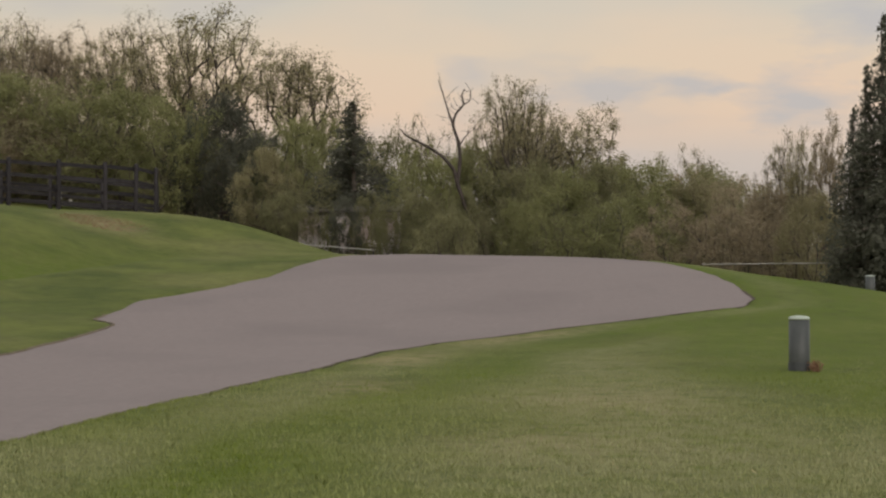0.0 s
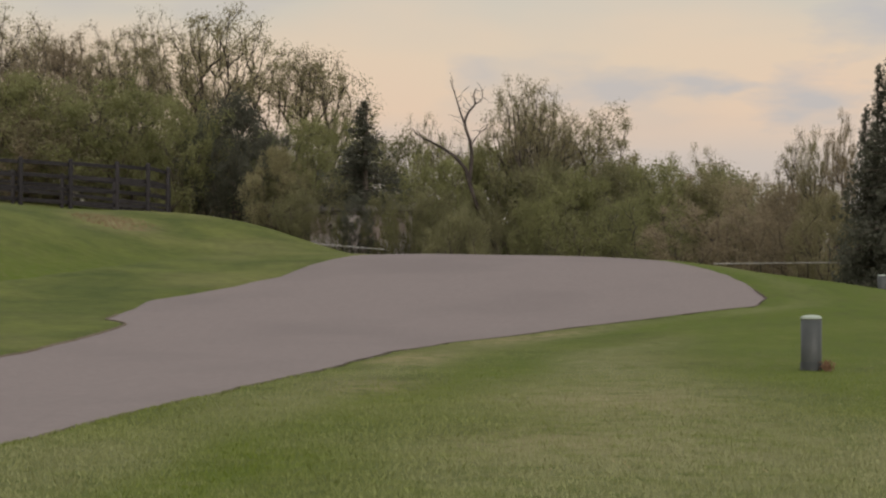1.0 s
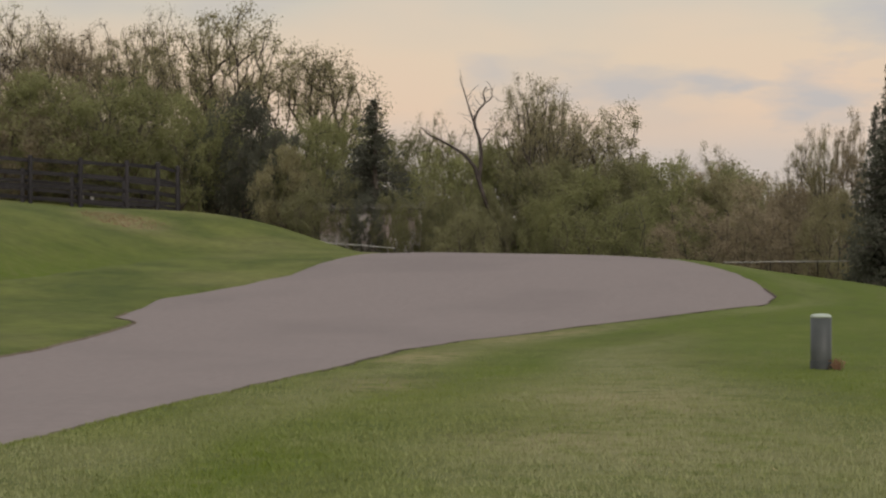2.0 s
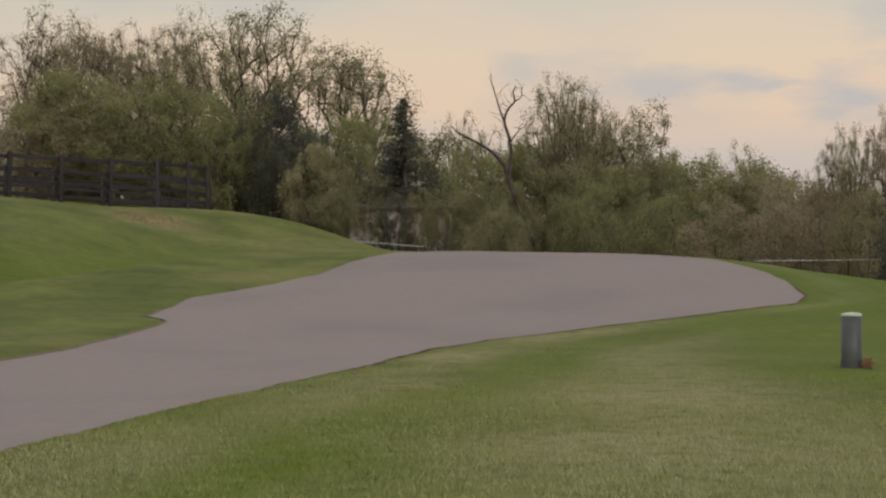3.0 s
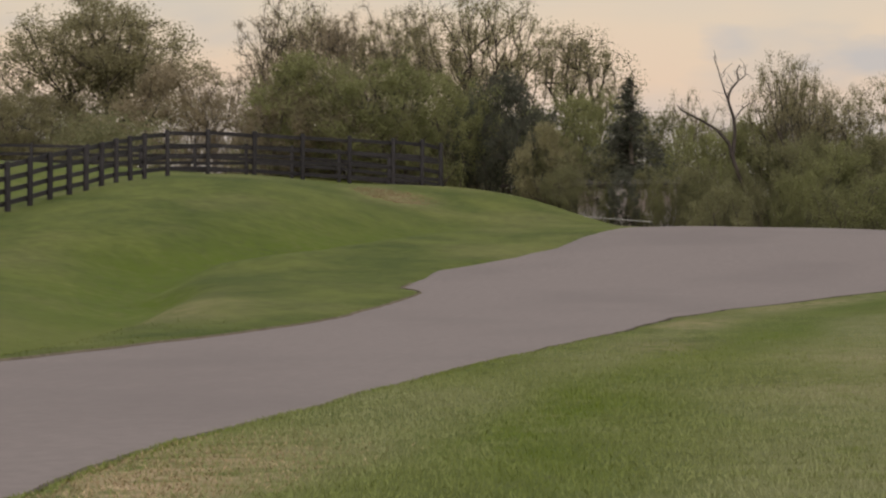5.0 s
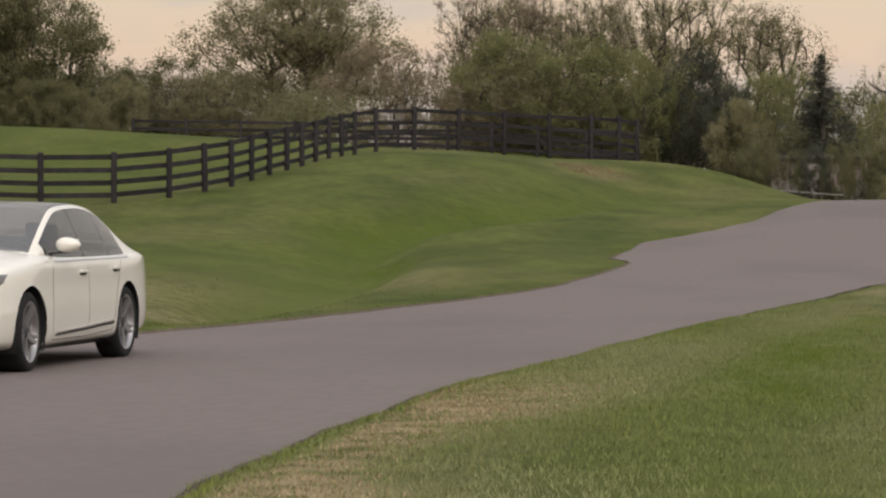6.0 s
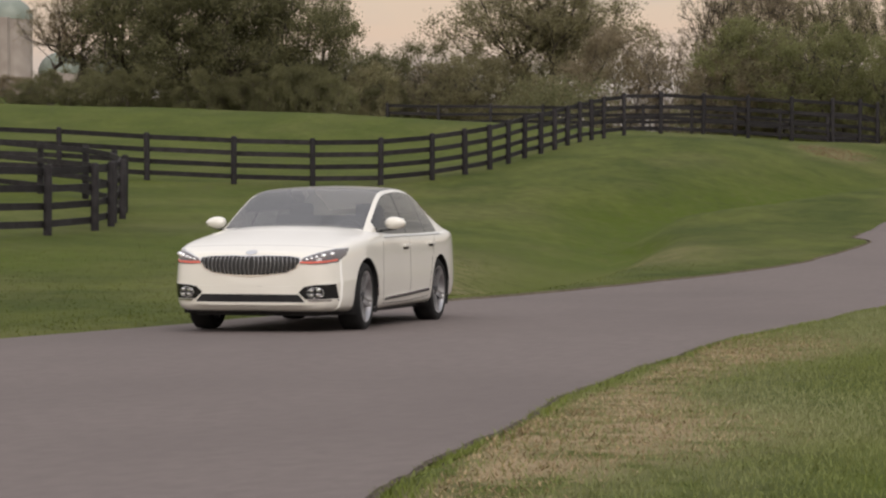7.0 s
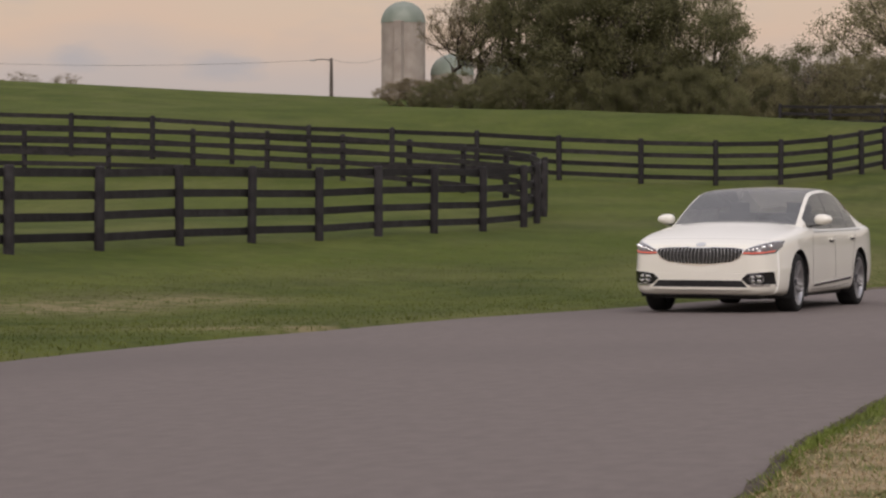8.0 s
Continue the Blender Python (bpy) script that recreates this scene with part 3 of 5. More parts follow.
def grow_crown(seed, height, spread, low, clumps, per_clump, clump, leaf, stems=1, fork=0.35, top_heavy=0.5, twigs=4, stout=1.0, skin=0.45):
    """A tree whose branches reach out, one after another, to tufts of leaves spread through an uneven crown.
    low: where the crown begins; fork: how high the bare stem rises; top_heavy: where the crown is widest; skin: 0 fills the crown, 1 leaves only its shell."""
    rng = np.random.default_rng(seed)
    bumps = [(rng.normal(0, 1, 3) * 1.9, rng.uniform(0, 6.28)) for _ in range(5)]
    goals = []
    while len(goals) < clumps:
        d = unit(rng.normal(0, 1, 3))
        swell = 1 + 0.09 * sum(math.sin(float(np.dot(k, d)) + p) for k, p in bumps)
        r = (skin + (1 - skin) * rng.random()) ** 0.6 * swell
        v = d * r
        half = height * (1 - low) / 2
        z = height * low + half * (1 + v[2])
        f = (z / height - low) / (1 - low)
        wide = 1.0 - 0.30 * abs(f - top_heavy)
        goals.append(np.array([v[0] * spread * wide, v[1] * spread * wide, max(z, 0.04 * height)]))
    nodes, parent = [], []

    def reach(start, end, steps, bend):
        """Adds a slightly crooked branch from node start to the place end."""
        p, at = nodes[start], start
        n = max(1, steps)
        for k in range(1, n + 1):
            q = p + (end - p) * k / n
            if k < n:
                q = q + rng.normal(0, bend, 3)
            nodes.append(q)
            parent.append(at)
            at = len(nodes) - 1
        return at

    for k in range(stems):
        w = 6.28 * k / stems + rng.uniform(-0.5, 0.5)
        o = 0.0 if stems == 1 else 0.03 * height
        nodes.append(np.array([o * math.cos(w), o * math.sin(w), -0.3]))
        parent.append(-1)
        lean = spread * (0.08 if stems == 1 else 0.35)
        reach(len(nodes) - 1, np.array([lean * math.cos(w), lean * math.sin(w), height * fork]), 5, 0.012 * height)
    start_z = 0.5 * height * fork
    goals.sort(key=lambda g: np.linalg.norm(g - np.array([0, 0, height * fork])))
    tips = []
    for g in goals:
        pts = np.array(nodes)
        gap = np.linalg.norm(pts - g, axis=1)
        run = pts - np.array([0, 0, height * fork * 0.6])
        turn = 1 - np.sum(run * (g - pts), axis=1) / (np.linalg.norm(run, axis=1) * gap + 1e-6)
        away = gap * (1 + 2.0 * turn) + 2.5 * np.maximum(0, pts[:, 2] - g[2]) + 50.0 * (pts[:, 2] < min(start_z, 0.6 * g[2]))
        near = int(np.argmin(away))
        tips.append(reach(near, g, int(np.linalg.norm(g - pts[near]) / (0.07 * height)) + 1, 0.0065 * height))
    load = np.zeros(len(nodes))
    load[tips] = 1
    for k in range(len(nodes) - 1, -1, -1):
        if parent[k] >= 0:
            load[parent[k]] += load[k]
    wood, sets = Wood(), []
    thick = 0.00115 * height * stout
    for k, p in enumerate(parent):
        if p >= 0:
            wood.tube(np.array([nodes[p], nodes[k]]), thick * load[p] ** 0.56 + 0.004, thick * load[k] ** 0.56 + 0.004, 6 if load[k] > 12 else 4 if load[k] > 2 else 3)
    for t in tips:
        c = nodes[t]
        r = clump * rng.uniform(0.6, 1.35)
        ends = [c]
        for _ in range(twigs):
            way = unit(rng.normal(0, 1, 3) + (0, 0, 0.35)) * r * rng.uniform(0.7, 1.3)
            wood.tube(np.array([c, c + way]), 0.0008 * height + 0.003, 0.003, 3)
            ends += [c + 0.55 * way, c + way]
        n = int(per_clump * rng.uniform(0.55, 1.45))
        sets.append(leaves(rng, np.array(ends), n, (0.46 * r, 0.46 * r, 0.36 * r), leaf))
    return wood, np.concatenate(sets)


def grow_conifer(seed, height, spread, leaf, whorls=22):
    """A dark conifer: straight trunk, whorls of boughs, needle sprays hanging from them."""
    rng = np.random.default_rng(seed)
    wood, sets = Wood(), []
    wood.tube(wander(rng, (0, 0, -0.3), (0, 0, 1), height * 1.02, 8, 0.01, 0.1), 0.018 * height, 0.012, 6)
    for k in range(7 * whorls):
        f = 0.04 + 0.95 * ((k + 0.8 * rng.random()) / (7 * whorls)) ** 1.05
        w = rng.uniform(0, 6.28)
        reach = spread * (1 - f) ** 0.9 * rng.uniform(0.6, 1.15) + 0.03
        b = wander(rng, (0, 0, height * f), (math.cos(w), math.sin(w), 0.1), reach, 4, 0.08, -0.07)
        wood.tube(b, 0.03 * (1 - f) + 0.006, 0.004, 3)
        n = int(130 * reach / spread) + 14
        sets.append(leaves(rng, np.concatenate([b[1:], (b[1:] + b[:-1]) / 2]), n, spread * (0.02 + 0.085 * (1 - f)), leaf * (0.6 + 0.4 * (1 - f)), 0.6))
    return wood, np.concatenate(sets)


CACHE = {}


def tree_meshes(kind, variant):
    """The trunk and crown meshes of one kind, made once: 10 m (broad-leaved), 5 m (bushes) or 6 m (conifers) high."""
    if (kind, variant) in CACHE:
        return CACHE[kind, variant]
    seed = 100 * variant + len(kind)
    if kind == "sparse":
        wood, lv = grow_crown(seed, 10, 2.9, 0.28, 200, 46, 0.38, 0.048, stems=3, fork=0.30, top_heavy=0.6, twigs=6, stout=0.9, skin=0.1)
    elif kind == "leafy":
        wood, lv = grow_crown(seed, 10, 3.2, 0.26, 200, 96, 0.43, 0.056, stems=2, fork=0.34, top_heavy=0.5, skin=0.15)
    elif kind == "lacy":
        wood, lv = grow_crown(seed, 10, 3.5, 0.34, 260, 80, 0.40, 0.050, stems=2, fork=0.40, top_heavy=0.5, twigs=5, stout=1.1, skin=0.12)
    elif kind == "oak":
        wood, lv = grow_crown(seed, 10, 5.0, 0.14, 430, 125, 0.60, 0.066, fork=0.24, top_heavy=0.4, twigs=5, skin=0.03)
    elif kind == "dense":
        wood, lv = grow_crown(seed, 10, 4.4, 0.08, 300, 115, 0.62, 0.080, fork=0.30, top_heavy=0.5, skin=0.25)
    elif kind == "sapling":
        wood, lv = grow_crown(seed, 10, 1.8, 0.20, 75, 34, 0.40, 0.050, stems=4, fork=0.35, top_heavy=0.7, twigs=5, stout=0.8, skin=0.1)
    elif kind == "bush":
        wood, lv = grow_crown(seed, 5, 2.6, 0.02, 130, 120, 0.44, 0.056, stems=3, fork=0.22, top_heavy=0.40, twigs=1, skin=0.4)
    elif kind == "thin_bush":
        wood, lv = grow_crown(seed, 5, 2.4, 0.04, 105, 85, 0.40, 0.052, stems=5, fork=0.30, top_heavy=0.5, twigs=5, skin=0.3)
    else:
        wood, lv = grow_conifer(seed, 6, 1.6, 0.066)
    made = []
    for name, v, f in (("trunk", wood.verts, wood.faces), ("crown", lv.reshape(-1, 3), np.arange(len(lv) * 3).reshape(-1, 3))):
        me = bpy.data.meshes.new(name)
        me.from_pydata(np.asarray(v).tolist(), [], np.asarray(f).tolist())
        me.materials.append(None)
        made.append(me)
    made[0].shade_smooth()
    CACHE[kind, variant] = made, float(lv[..., 2].max()), float(np.quantile(np.abs(lv[..., 0]), 0.97))
    return CACHE[kind, variant]


def plant(kind, variant, x, y, top, half_width, turn, foliage, label, category="tree", group="", name="tree", bark=None):
    """Stands one tree on the ground; top is the height of its tip above the datum."""
    z = gz(x, y)
    meshes, h0, w0 = tree_meshes(kind, variant)
    root = new(name)
    root.matrix_basis = Matrix.Translation((x, y, z)) @ Matrix.Rotation(turn, 4, "Z") @ Matrix.Diagonal((half_width / w0, half_width / w0, (top - z) / h0, 1))
    for me, m in zip(meshes, (bark or BARK, foliage)):
        ob = new(me.name.split(".")[0], me)
        ob.parent = root
        ob.material_slots[0].link = "OBJECT"
        ob.material_slots[0].material = m
    return tagged(root, label, category, group)


TALL = "tall open-crowned tree with thin leaves behind the bank"
BUSHY = "bushy olive-green tree in the thicket beyond the crest"
SCRUB = "brown-green scrub bush at the edge of the wood"
rows = [
    ("bush", 0, 0.6, 112.0, 7.6, 1.48, 0.0, LEAF_DARK, BUSHY),
    ("bush", 1, 2.2, 113.0, 7.5, 1.49, 2.1, LEAF_FRESH, BUSHY),
    ("bush", 2, -3.1, 112.5, 8.1, 1.24, 4.2, LEAF_DARK, BUSHY),
    ("leafy", 0, 3.2, 112.8, 10.1, 1.49, 0.1, LEAF, "slender leafy tree rising above the thicket"),
    ("thin_bush", 1, -4.8, 101.2, 4.5, 0.43, 2.2, LEAF_DARK, SCRUB),
    ("thin_bush", 2, -4.3, 101.0, 4.3, 0.30, 4.3, LEAF_FRESH, SCRUB),
    ("bush", 0, 0.1, 97.6, 4.4, 1.16, 0.2, LEAF_DARK, "dark rounded evergreen bush beyond the crest"),
    ("bush", 1, 4.0, 108.0, 6.7, 1.38, 2.3, LEAF_DARK, BUSHY),
    ("bush", 1, -45.0, 160.0, 9.6, 2.6, 0.4, LEAF, SCRUB),
    ("bush", 2, -49.5, 163.0, 9.9, 2.6, 2.4, LEAF_BROWN, SCRUB),
    ("bush", 0, -40.6, 154.0, 11.8, 2.9, 3.4, LEAF, SCRUB),
    ("thin_bush", 0, -31.2, 146.0, 8.9, 1.9, 0.0, LEAF, SCRUB),
    ("thin_bush", 1, -28.4, 147.5, 8.3, 1.9, 1.3, LEAF_BROWN, SCRUB),
    ("thin_bush", 2, -25.6, 145.0, 8.4, 1.9, 2.6, LEAF, SCRUB),
    ("thin_bush", 0, -23.0, 146.5, 8.6, 1.9, 3.9, LEAF_BROWN, SCRUB),
    ("thin_bush", 1, -26.9, 150.0, 8.0, 1.9, 5.2, LEAF, SCRUB),
    ("bush", 0, -6.1, 101.4, 5.1, 0.82, 0.0, LEAF_DARK, SCRUB),
    ("thin_bush", 1, -5.6, 101.0, 4.8, 0.43, 2.3, LEAF_DARK, SCRUB),
    ("bush", 2, -3.7, 100.8, 4.9, 0.69, 4.6, NEEDLE, SCRUB),
    ("bush", 0, -2.9, 101.2, 5.1, 0.73, 0.7, LEAF_DARK, SCRUB),
    ("thin_bush", 1, -2.5, 100.6, 4.5, 0.34, 3.0, LEAF_FRESH, SCRUB),
    ("bush", 2, -1.3, 101.2, 5.1, 0.73, 5.3, LEAF_DARK, SCRUB),
    ("bush", 0, -0.3, 100.9, 5.1, 0.82, 1.4, LEAF_DARK, SCRUB),
    ("bush", 1, 0.8, 101.3, 5.1, 0.78, 3.7, LEAF_DARK, SCRUB),
    ("thin_bush", 2, 1.5, 100.8, 4.6, 0.30, 6.0, LEAF_DARK, SCRUB),
    ("bush", 0, 2.7, 101.0, 4.9, 0.73, 2.1, LEAF_FRESH, SCRUB),
    ("bush", 1, 3.4, 101.4, 4.8, 0.73, 4.4, LEAF_FRESH, SCRUB),
    ("lacy", 0, -11.0, 119.0, 14.3, 3.2, 0.0, LEAF, TALL),
    ("lacy", 1, -6.5, 117.0, 12.1, 2.6, 1.9, LEAF, TALL),
    ("sparse", 0, -14.2, 121.0, 14.1, 1.3, 3.8, LEAF, TALL),
    ("sparse", 1, -16.9, 122.0, 13.6, 1.8, 5.7, LEAF_BROWN, TALL),
    ("sparse", 2, -19.9, 123.0, 14.4, 2.1, 1.4, LEAF, TALL),
    ("sparse", 0, -21.3, 123.0, 13.7, 1.6, 3.3, LEAF_BROWN, TALL),
    ("lacy", 2, -15.0, 118.0, 12.7, 2.1, 0.9, LEAF, TALL),
    ("lacy", 1, -18.0, 119.0, 12.7, 1.9, 2.8, LEAF_BROWN, TALL),
    ("bush", 0, -13.8, 109.5, 10.2, 2.9, 4.7, LEAF_FRESH, BUSHY),
    ("bush", 1, -17.9, 112.0, 10.6, 2.6, 0.4, LEAF_FRESH, BUSHY),
    ("bush", 2, -11.2, 107.5, 9.3, 1.7, 2.3, LEAF_FRESH, BUSHY),
    ("thin_bush", 0, -19.9, 114.0, 10.3, 1.7, 4.2, LEAF_BROWN, BUSHY),
    ("thin_bush", 1, -16.2, 111.0, 10.1, 2.6, 6.1, LEAF, BUSHY),
    ("bush", 1, -9.1, 108.5, 9.4, 1.8, 3.7, NEEDLE, "dark evergreen bushy tree below the bank"),
    ("bush", 2, -7.7, 106.5, 7.8, 1.4, 5.6, NEEDLE, "dark evergreen bushy tree below the bank"),
    ("bush", 0, -10.4, 110.0, 8.7, 1.2, 1.3, NEEDLE, "dark evergreen bushy tree below the bank"),
    ("bush", 0, -6.7, 105.0, 5.8, 1.3, 3.2, LEAF_DARK, BUSHY),
    ("bush", 2, -6.1, 107.0, 8.5, 1.6, 5.1, LEAF_FRESH, BUSHY),
    ("bush", 0, -5.0, 109.5, 8.7, 1.4, 0.8, LEAF_FRESH, BUSHY),
    ("bush", 1, -7.0, 104.5, 6.9, 1.2, 2.7, LEAF, BUSHY),
    ("thin_bush", 0, -5.2, 103.5, 5.9, 1.4, 4.6, LEAF_DARK, BUSHY),
    ("bush", 2, -2.4, 111.0, 8.1, 1.4, 0.3, LEAF_DARK, BUSHY),
    ("sparse", 2, -0.9, 113.0, 8.7, 1.3, 2.2, LEAF, TALL),
    ("bush", 0, -0.6, 108.0, 7.4, 1.7, 4.1, LEAF_FRESH, BUSHY),
    ("bush", 1, 1.2, 110.5, 7.6, 1.6, 6.0, LEAF_FRESH, BUSHY),
    ("thin_bush", 1, -1.6, 103.0, 5.7, 1.3, 1.7, LEAF_FRESH, BUSHY),
    ("lacy", 2, 3.1, 111.0, 10.3, 1.9, 3.6, LEAF, "slender leafy tree rising above the thicket"),
    ("leafy", 1, 5.8, 113.0, 9.3, 2.3, 5.5, LEAF, "round-topped leafy tree above the thicket"),
    ("leafy", 0, 4.9, 114.0, 8.9, 1.7, 1.2, LEAF, "round-topped leafy tree above the thicket"),
    ("bush", 2, 3.1, 107.0, 6.5, 1.9, 3.1, LEAF_DARK, BUSHY),
    ("bush", 0, 4.8, 105.5, 6.4, 1.9, 5.0, LEAF_FRESH, BUSHY),
    ("bush", 1, 6.7, 107.0, 6.6, 1.9, 0.7, LEAF_DARK, BUSHY),
    ("bush", 2, 8.4, 104.0, 6.6, 1.8, 2.6, LEAF_FRESH, BUSHY),
    ("leafy", 0, 11.8, 122.0, 7.9, 1.4, 4.5, LEAF, "thin pale tree standing over the scrub"),
    ("sparse", 1, 9.9, 120.0, 7.4, 1.3, 0.2, LEAF, "thin pale tree standing over the scrub"),
    ("bush", 0, 10.1, 103.0, 6.0, 1.8, 2.1, LEAF, SCRUB),
    ("thin_bush", 1, 11.4, 101.5, 5.7, 1.6, 4.0, LEAF_BROWN, SCRUB),
    ("thin_bush", 0, 12.5, 100.0, 5.8, 1.5, 5.9, LEAF_BROWN, SCRUB),
    ("thin_bush", 2, 6.7, 100.5, 4.9, 1.7, 1.6, LEAF_FRESH, SCRUB),
    ("thin_bush", 0, 4.4, 100.0, 4.6, 1.5, 3.5, LEAF_FRESH, SCRUB),
    ("thin_bush", 1, 8.7, 98.5, 4.7, 1.6, 5.4, LEAF_BROWN, SCRUB),
    ("thin_bush", 2, 10.6, 97.0, 4.4, 1.5, 1.1, LEAF_BROWN, SCRUB),
    ("thin_bush", 0, 12.2, 95.0, 4.3, 1.4, 3.0, LEAF_BROWN, SCRUB),
    ("sparse", 0, 12.9, 101.0, 7.4, 0.9, 4.9, LEAF, "narrow thin-leaved tree beside the dark cedar"),
    ("leafy", 1, 13.1, 97.0, 7.3, 0.7, 0.6, LEAF, "narrow thin-leaved tree beside the dark cedar"),
    ("leafy", 0, 14.0, 96.0, 7.8, 0.9, 2.5, LEAF_BROWN, "narrow thin-leaved tree beside the dark cedar"),
    ("bush", 1, 13.0, 93.0, 4.8, 1.2, 4.4, LEAF, SCRUB),
    ("bush", 2, 12.3, 99.0, 5.2, 1.3, 0.1, LEAF_BROWN, SCRUB),
    ("oak", 1, -37.7, 157.9, 18.8, 5.9, 0.8, LEAF, "broad spreading oak on the rise behind the paddock"), ("bush", 1, -29.9, 141.0, 12.4, 3.1, 0.5, LEAF_BROWN, "russet bushy tree beside the paddock fence"),
    ("bush", 0, -41.2, 149, 11.4, 3.0, 1.7, LEAF, BUSHY), ("bush", 2, -35.2, 147, 9.8, 2.6, 2.7, LEAF, BUSHY), ("sapling", 0, -27.2, 139.9, 11.8, 1.5, 0.1, LEAF_BROWN, "slim bare-stemmed sapling with a few leaves"), ("sapling", 1, -25.4, 139.2, 12.0, 1.5, 1.2, LEAF_BROWN, "slim bare-stemmed sapling with a few leaves"), ("sapling", 0, -28.3, 143, 11.1, 1.5, 2.2, LEAF_BROWN, "slim bare-stemmed sapling with a few leaves"),
    ("sapling", 1, -23.9, 138, 12.4, 1.7, 3.2, LEAF_BROWN, "slim bare-stemmed sapling with a few leaves"), ("sparse", 1, -48.3, 165.2, 11.6, 2.8, 1.2, LEAF_BROWN, TALL), ("sparse", 2, -44.5, 163, 11.2, 2.4, 2.2, LEAF, TALL),
    ("lacy", 0, -67.1, 148.0, 15.9, 2.9, 0.2, LEAF_BROWN, "thin-leaved tree at the end of the dark clump"), ("dense", 0, -63.0, 147.7, 19.2, 4.6, 0.5, LEAF_DARK, "large dark-leaved maple on the hill"), ("dense", 1, -57.5, 145.2, 20.3, 4.8, 1.6, LEAF_DARK, "large dark-leaved maple on the hill"), ("dense", 0, -54.3, 144.7, 19.8, 4.4, 2.7, LEAF_DARK, "large dark-leaved maple on the hill"), ("dense", 1, -50.5, 146.2, 17.8, 3.6, 3.8, LEAF_DARK, "large dark-leaved maple on the hill"),
    ("bush", 0, -46.3, 145.5, 10.7, 1.9, 0.6, LEAF, "olive bushy tree beside the maples"), ("sparse", 2, -43.3, 150, 11.0, 1.8, 1.4, LEAF_BROWN, TALL), ("bush", 1, -49.4, 142.1, 10.2, 1.4, 2.4, LEAF_DARK, "low dark shrub at the foot of the maples"), ("bush", 2, -54.3, 141.5, 9.4, 1.5, 3.4, LEAF_DARK, "low dark shrub at the foot of the maples"), ("bush", 0, -58.4, 142.0, 9.6, 1.6, 4.4, LEAF_DARK, "low dark shrub at the foot of the maples"), ("bush", 1, -63.9, 143.0, 9.7, 1.4, 5.4, LEAF_DARK, "low dark shrub at the foot of the maples"),
    ("bush", 0, -72.2, 147.2, 9.9, 1.2, 0.3, LEAF_BROWN, "russet hedge bush before the silos"), ("bush", 1, -71.0, 147.6, 10.1, 1.4, 1.3, LEAF_BROWN, "russet hedge bush before the silos"), ("bush", 2, -69.6, 147.4, 10.0, 1.4, 2.3, LEAF_BROWN, "russet hedge bush before the silos"), ("bush", 0, -68.3, 147.0, 9.9, 1.3, 3.3, LEAF_DARK, "russet hedge bush before the silos"),
    ("thin_bush", 1, -143.5, 215.1, 15.3, 2.4, 0.3, LEAF_BROWN, "small bush on the skyline of the hill"), ("thin_bush", 0, -139.9, 217.1, 15.1, 1.8, 0.3, LEAF_BROWN, "small bush on the skyline of the hill"),
]
for kind, variant, x, y, top, hw, turn, fol, label in rows:
    plant(kind, variant, x, y, top, hw, turn, fol, label, bark=None if kind == "sapling" else WOODBARK, category="bush" if "bush" in label or "scrub" in label else "tree", group="trees of the wood")
def glimpse(x, y):
    """Where the wood is thin and the bright sky beyond shows between the stems."""
    return y > 100 and any(abs(math.degrees(math.atan2(x, y)) - a) < b for a, b in ((-11.1, 1.2), (-2.67, 0.4), (-1.15, 0.4), (0.68, 0.4)))


# the thicket between and behind the named trees
rng_wood = random.Random(21)
for k in range(46):
    if k < 30:
        x, y = -25 + 44 * (k + rng_wood.random()) / 30, rng_wood.uniform(111, 126)
        top = 5.9 + rng_wood.uniform(-0.5, 1.0) + (2.3 if x < -11 else 2.0 if x < -8 else 0)
    else:
        x, y = -64 + 40 * (k - 30 + rng_wood.random()) / 16, rng_wood.uniform(152, 172)
        top = 10.6 + rng_wood.uniform(-0.8, 1.2)
    if glimpse(x, y):
        continue
    plant(rng_wood.choice(("bush", "bush", "thin_bush")), k % 3, x, y, top, rng_wood.uniform(2.0, 3.0), rng_wood.uniform(0, 6), rng_wood.choice((LEAF_DARK, LEAF, LEAF_FRESH, LEAF_DARK if -8 < x < 10 else LEAF_BROWN)), BUSHY if k < 30 else SCRUB, "bush", "trees of the wood")
for k in range(13):
    plant("bush", k % 3, -67.5 + 1.7 * k, 141.6 + rng_wood.uniform(-0.8, 0.8), 9.7 + rng_wood.uniform(-0.5, 0.9), rng_wood.uniform(1.1, 1.6), rng_wood.uniform(0, 6), LEAF_DARK, "low dark shrub at the foot of the maples", "bush", "trees of the wood")
for k in range(9):
    x, y = -66 + 2.5 * k, 151 + rng_wood.uniform(0, 5)
    plant("bush", k % 3, x, y, 12.2 + rng_wood.uniform(-1.2, 1.4), rng_wood.uniform(2.2, 2.9), rng_wood.uniform(0, 6), LEAF_DARK, "dark bushy undergrowth tree beneath the maples", "tree", "trees of the wood")
CEDAR = "dark evergreen cedar in the thicket"
for variant, x, y, top, hw, turn in ((1, -3.6, 104.8, 8.6, 2.1, 0.1), (0, -4.2, 108.0, 7.0, 1.6, 1.1), (1, 13.9, 83.5, 9.9, 1.5, 3.1), (0, 14.9, 84.5, 11.6, 2.0, 4.1), (1, 13.1, 84.6, 7.0, 0.8, 5.1), (0, 13.4, 83.9, 8.3, 0.9, 6.1), (1, 16.1, 86.0, 11.1, 2.0, 7.1)):
    plant("conifer", variant, x, y, top, hw, turn, NEEDLE, CEDAR, "tree", "evergreens", "conifer")


def through_bends(pts):
    """More places along a bent line, rounded at its bends."""
    p = np.array(pts, float)
    return blend(np.linspace(0, len(p) - 1, 3 * len(p)), np.arange(len(p))) @ p


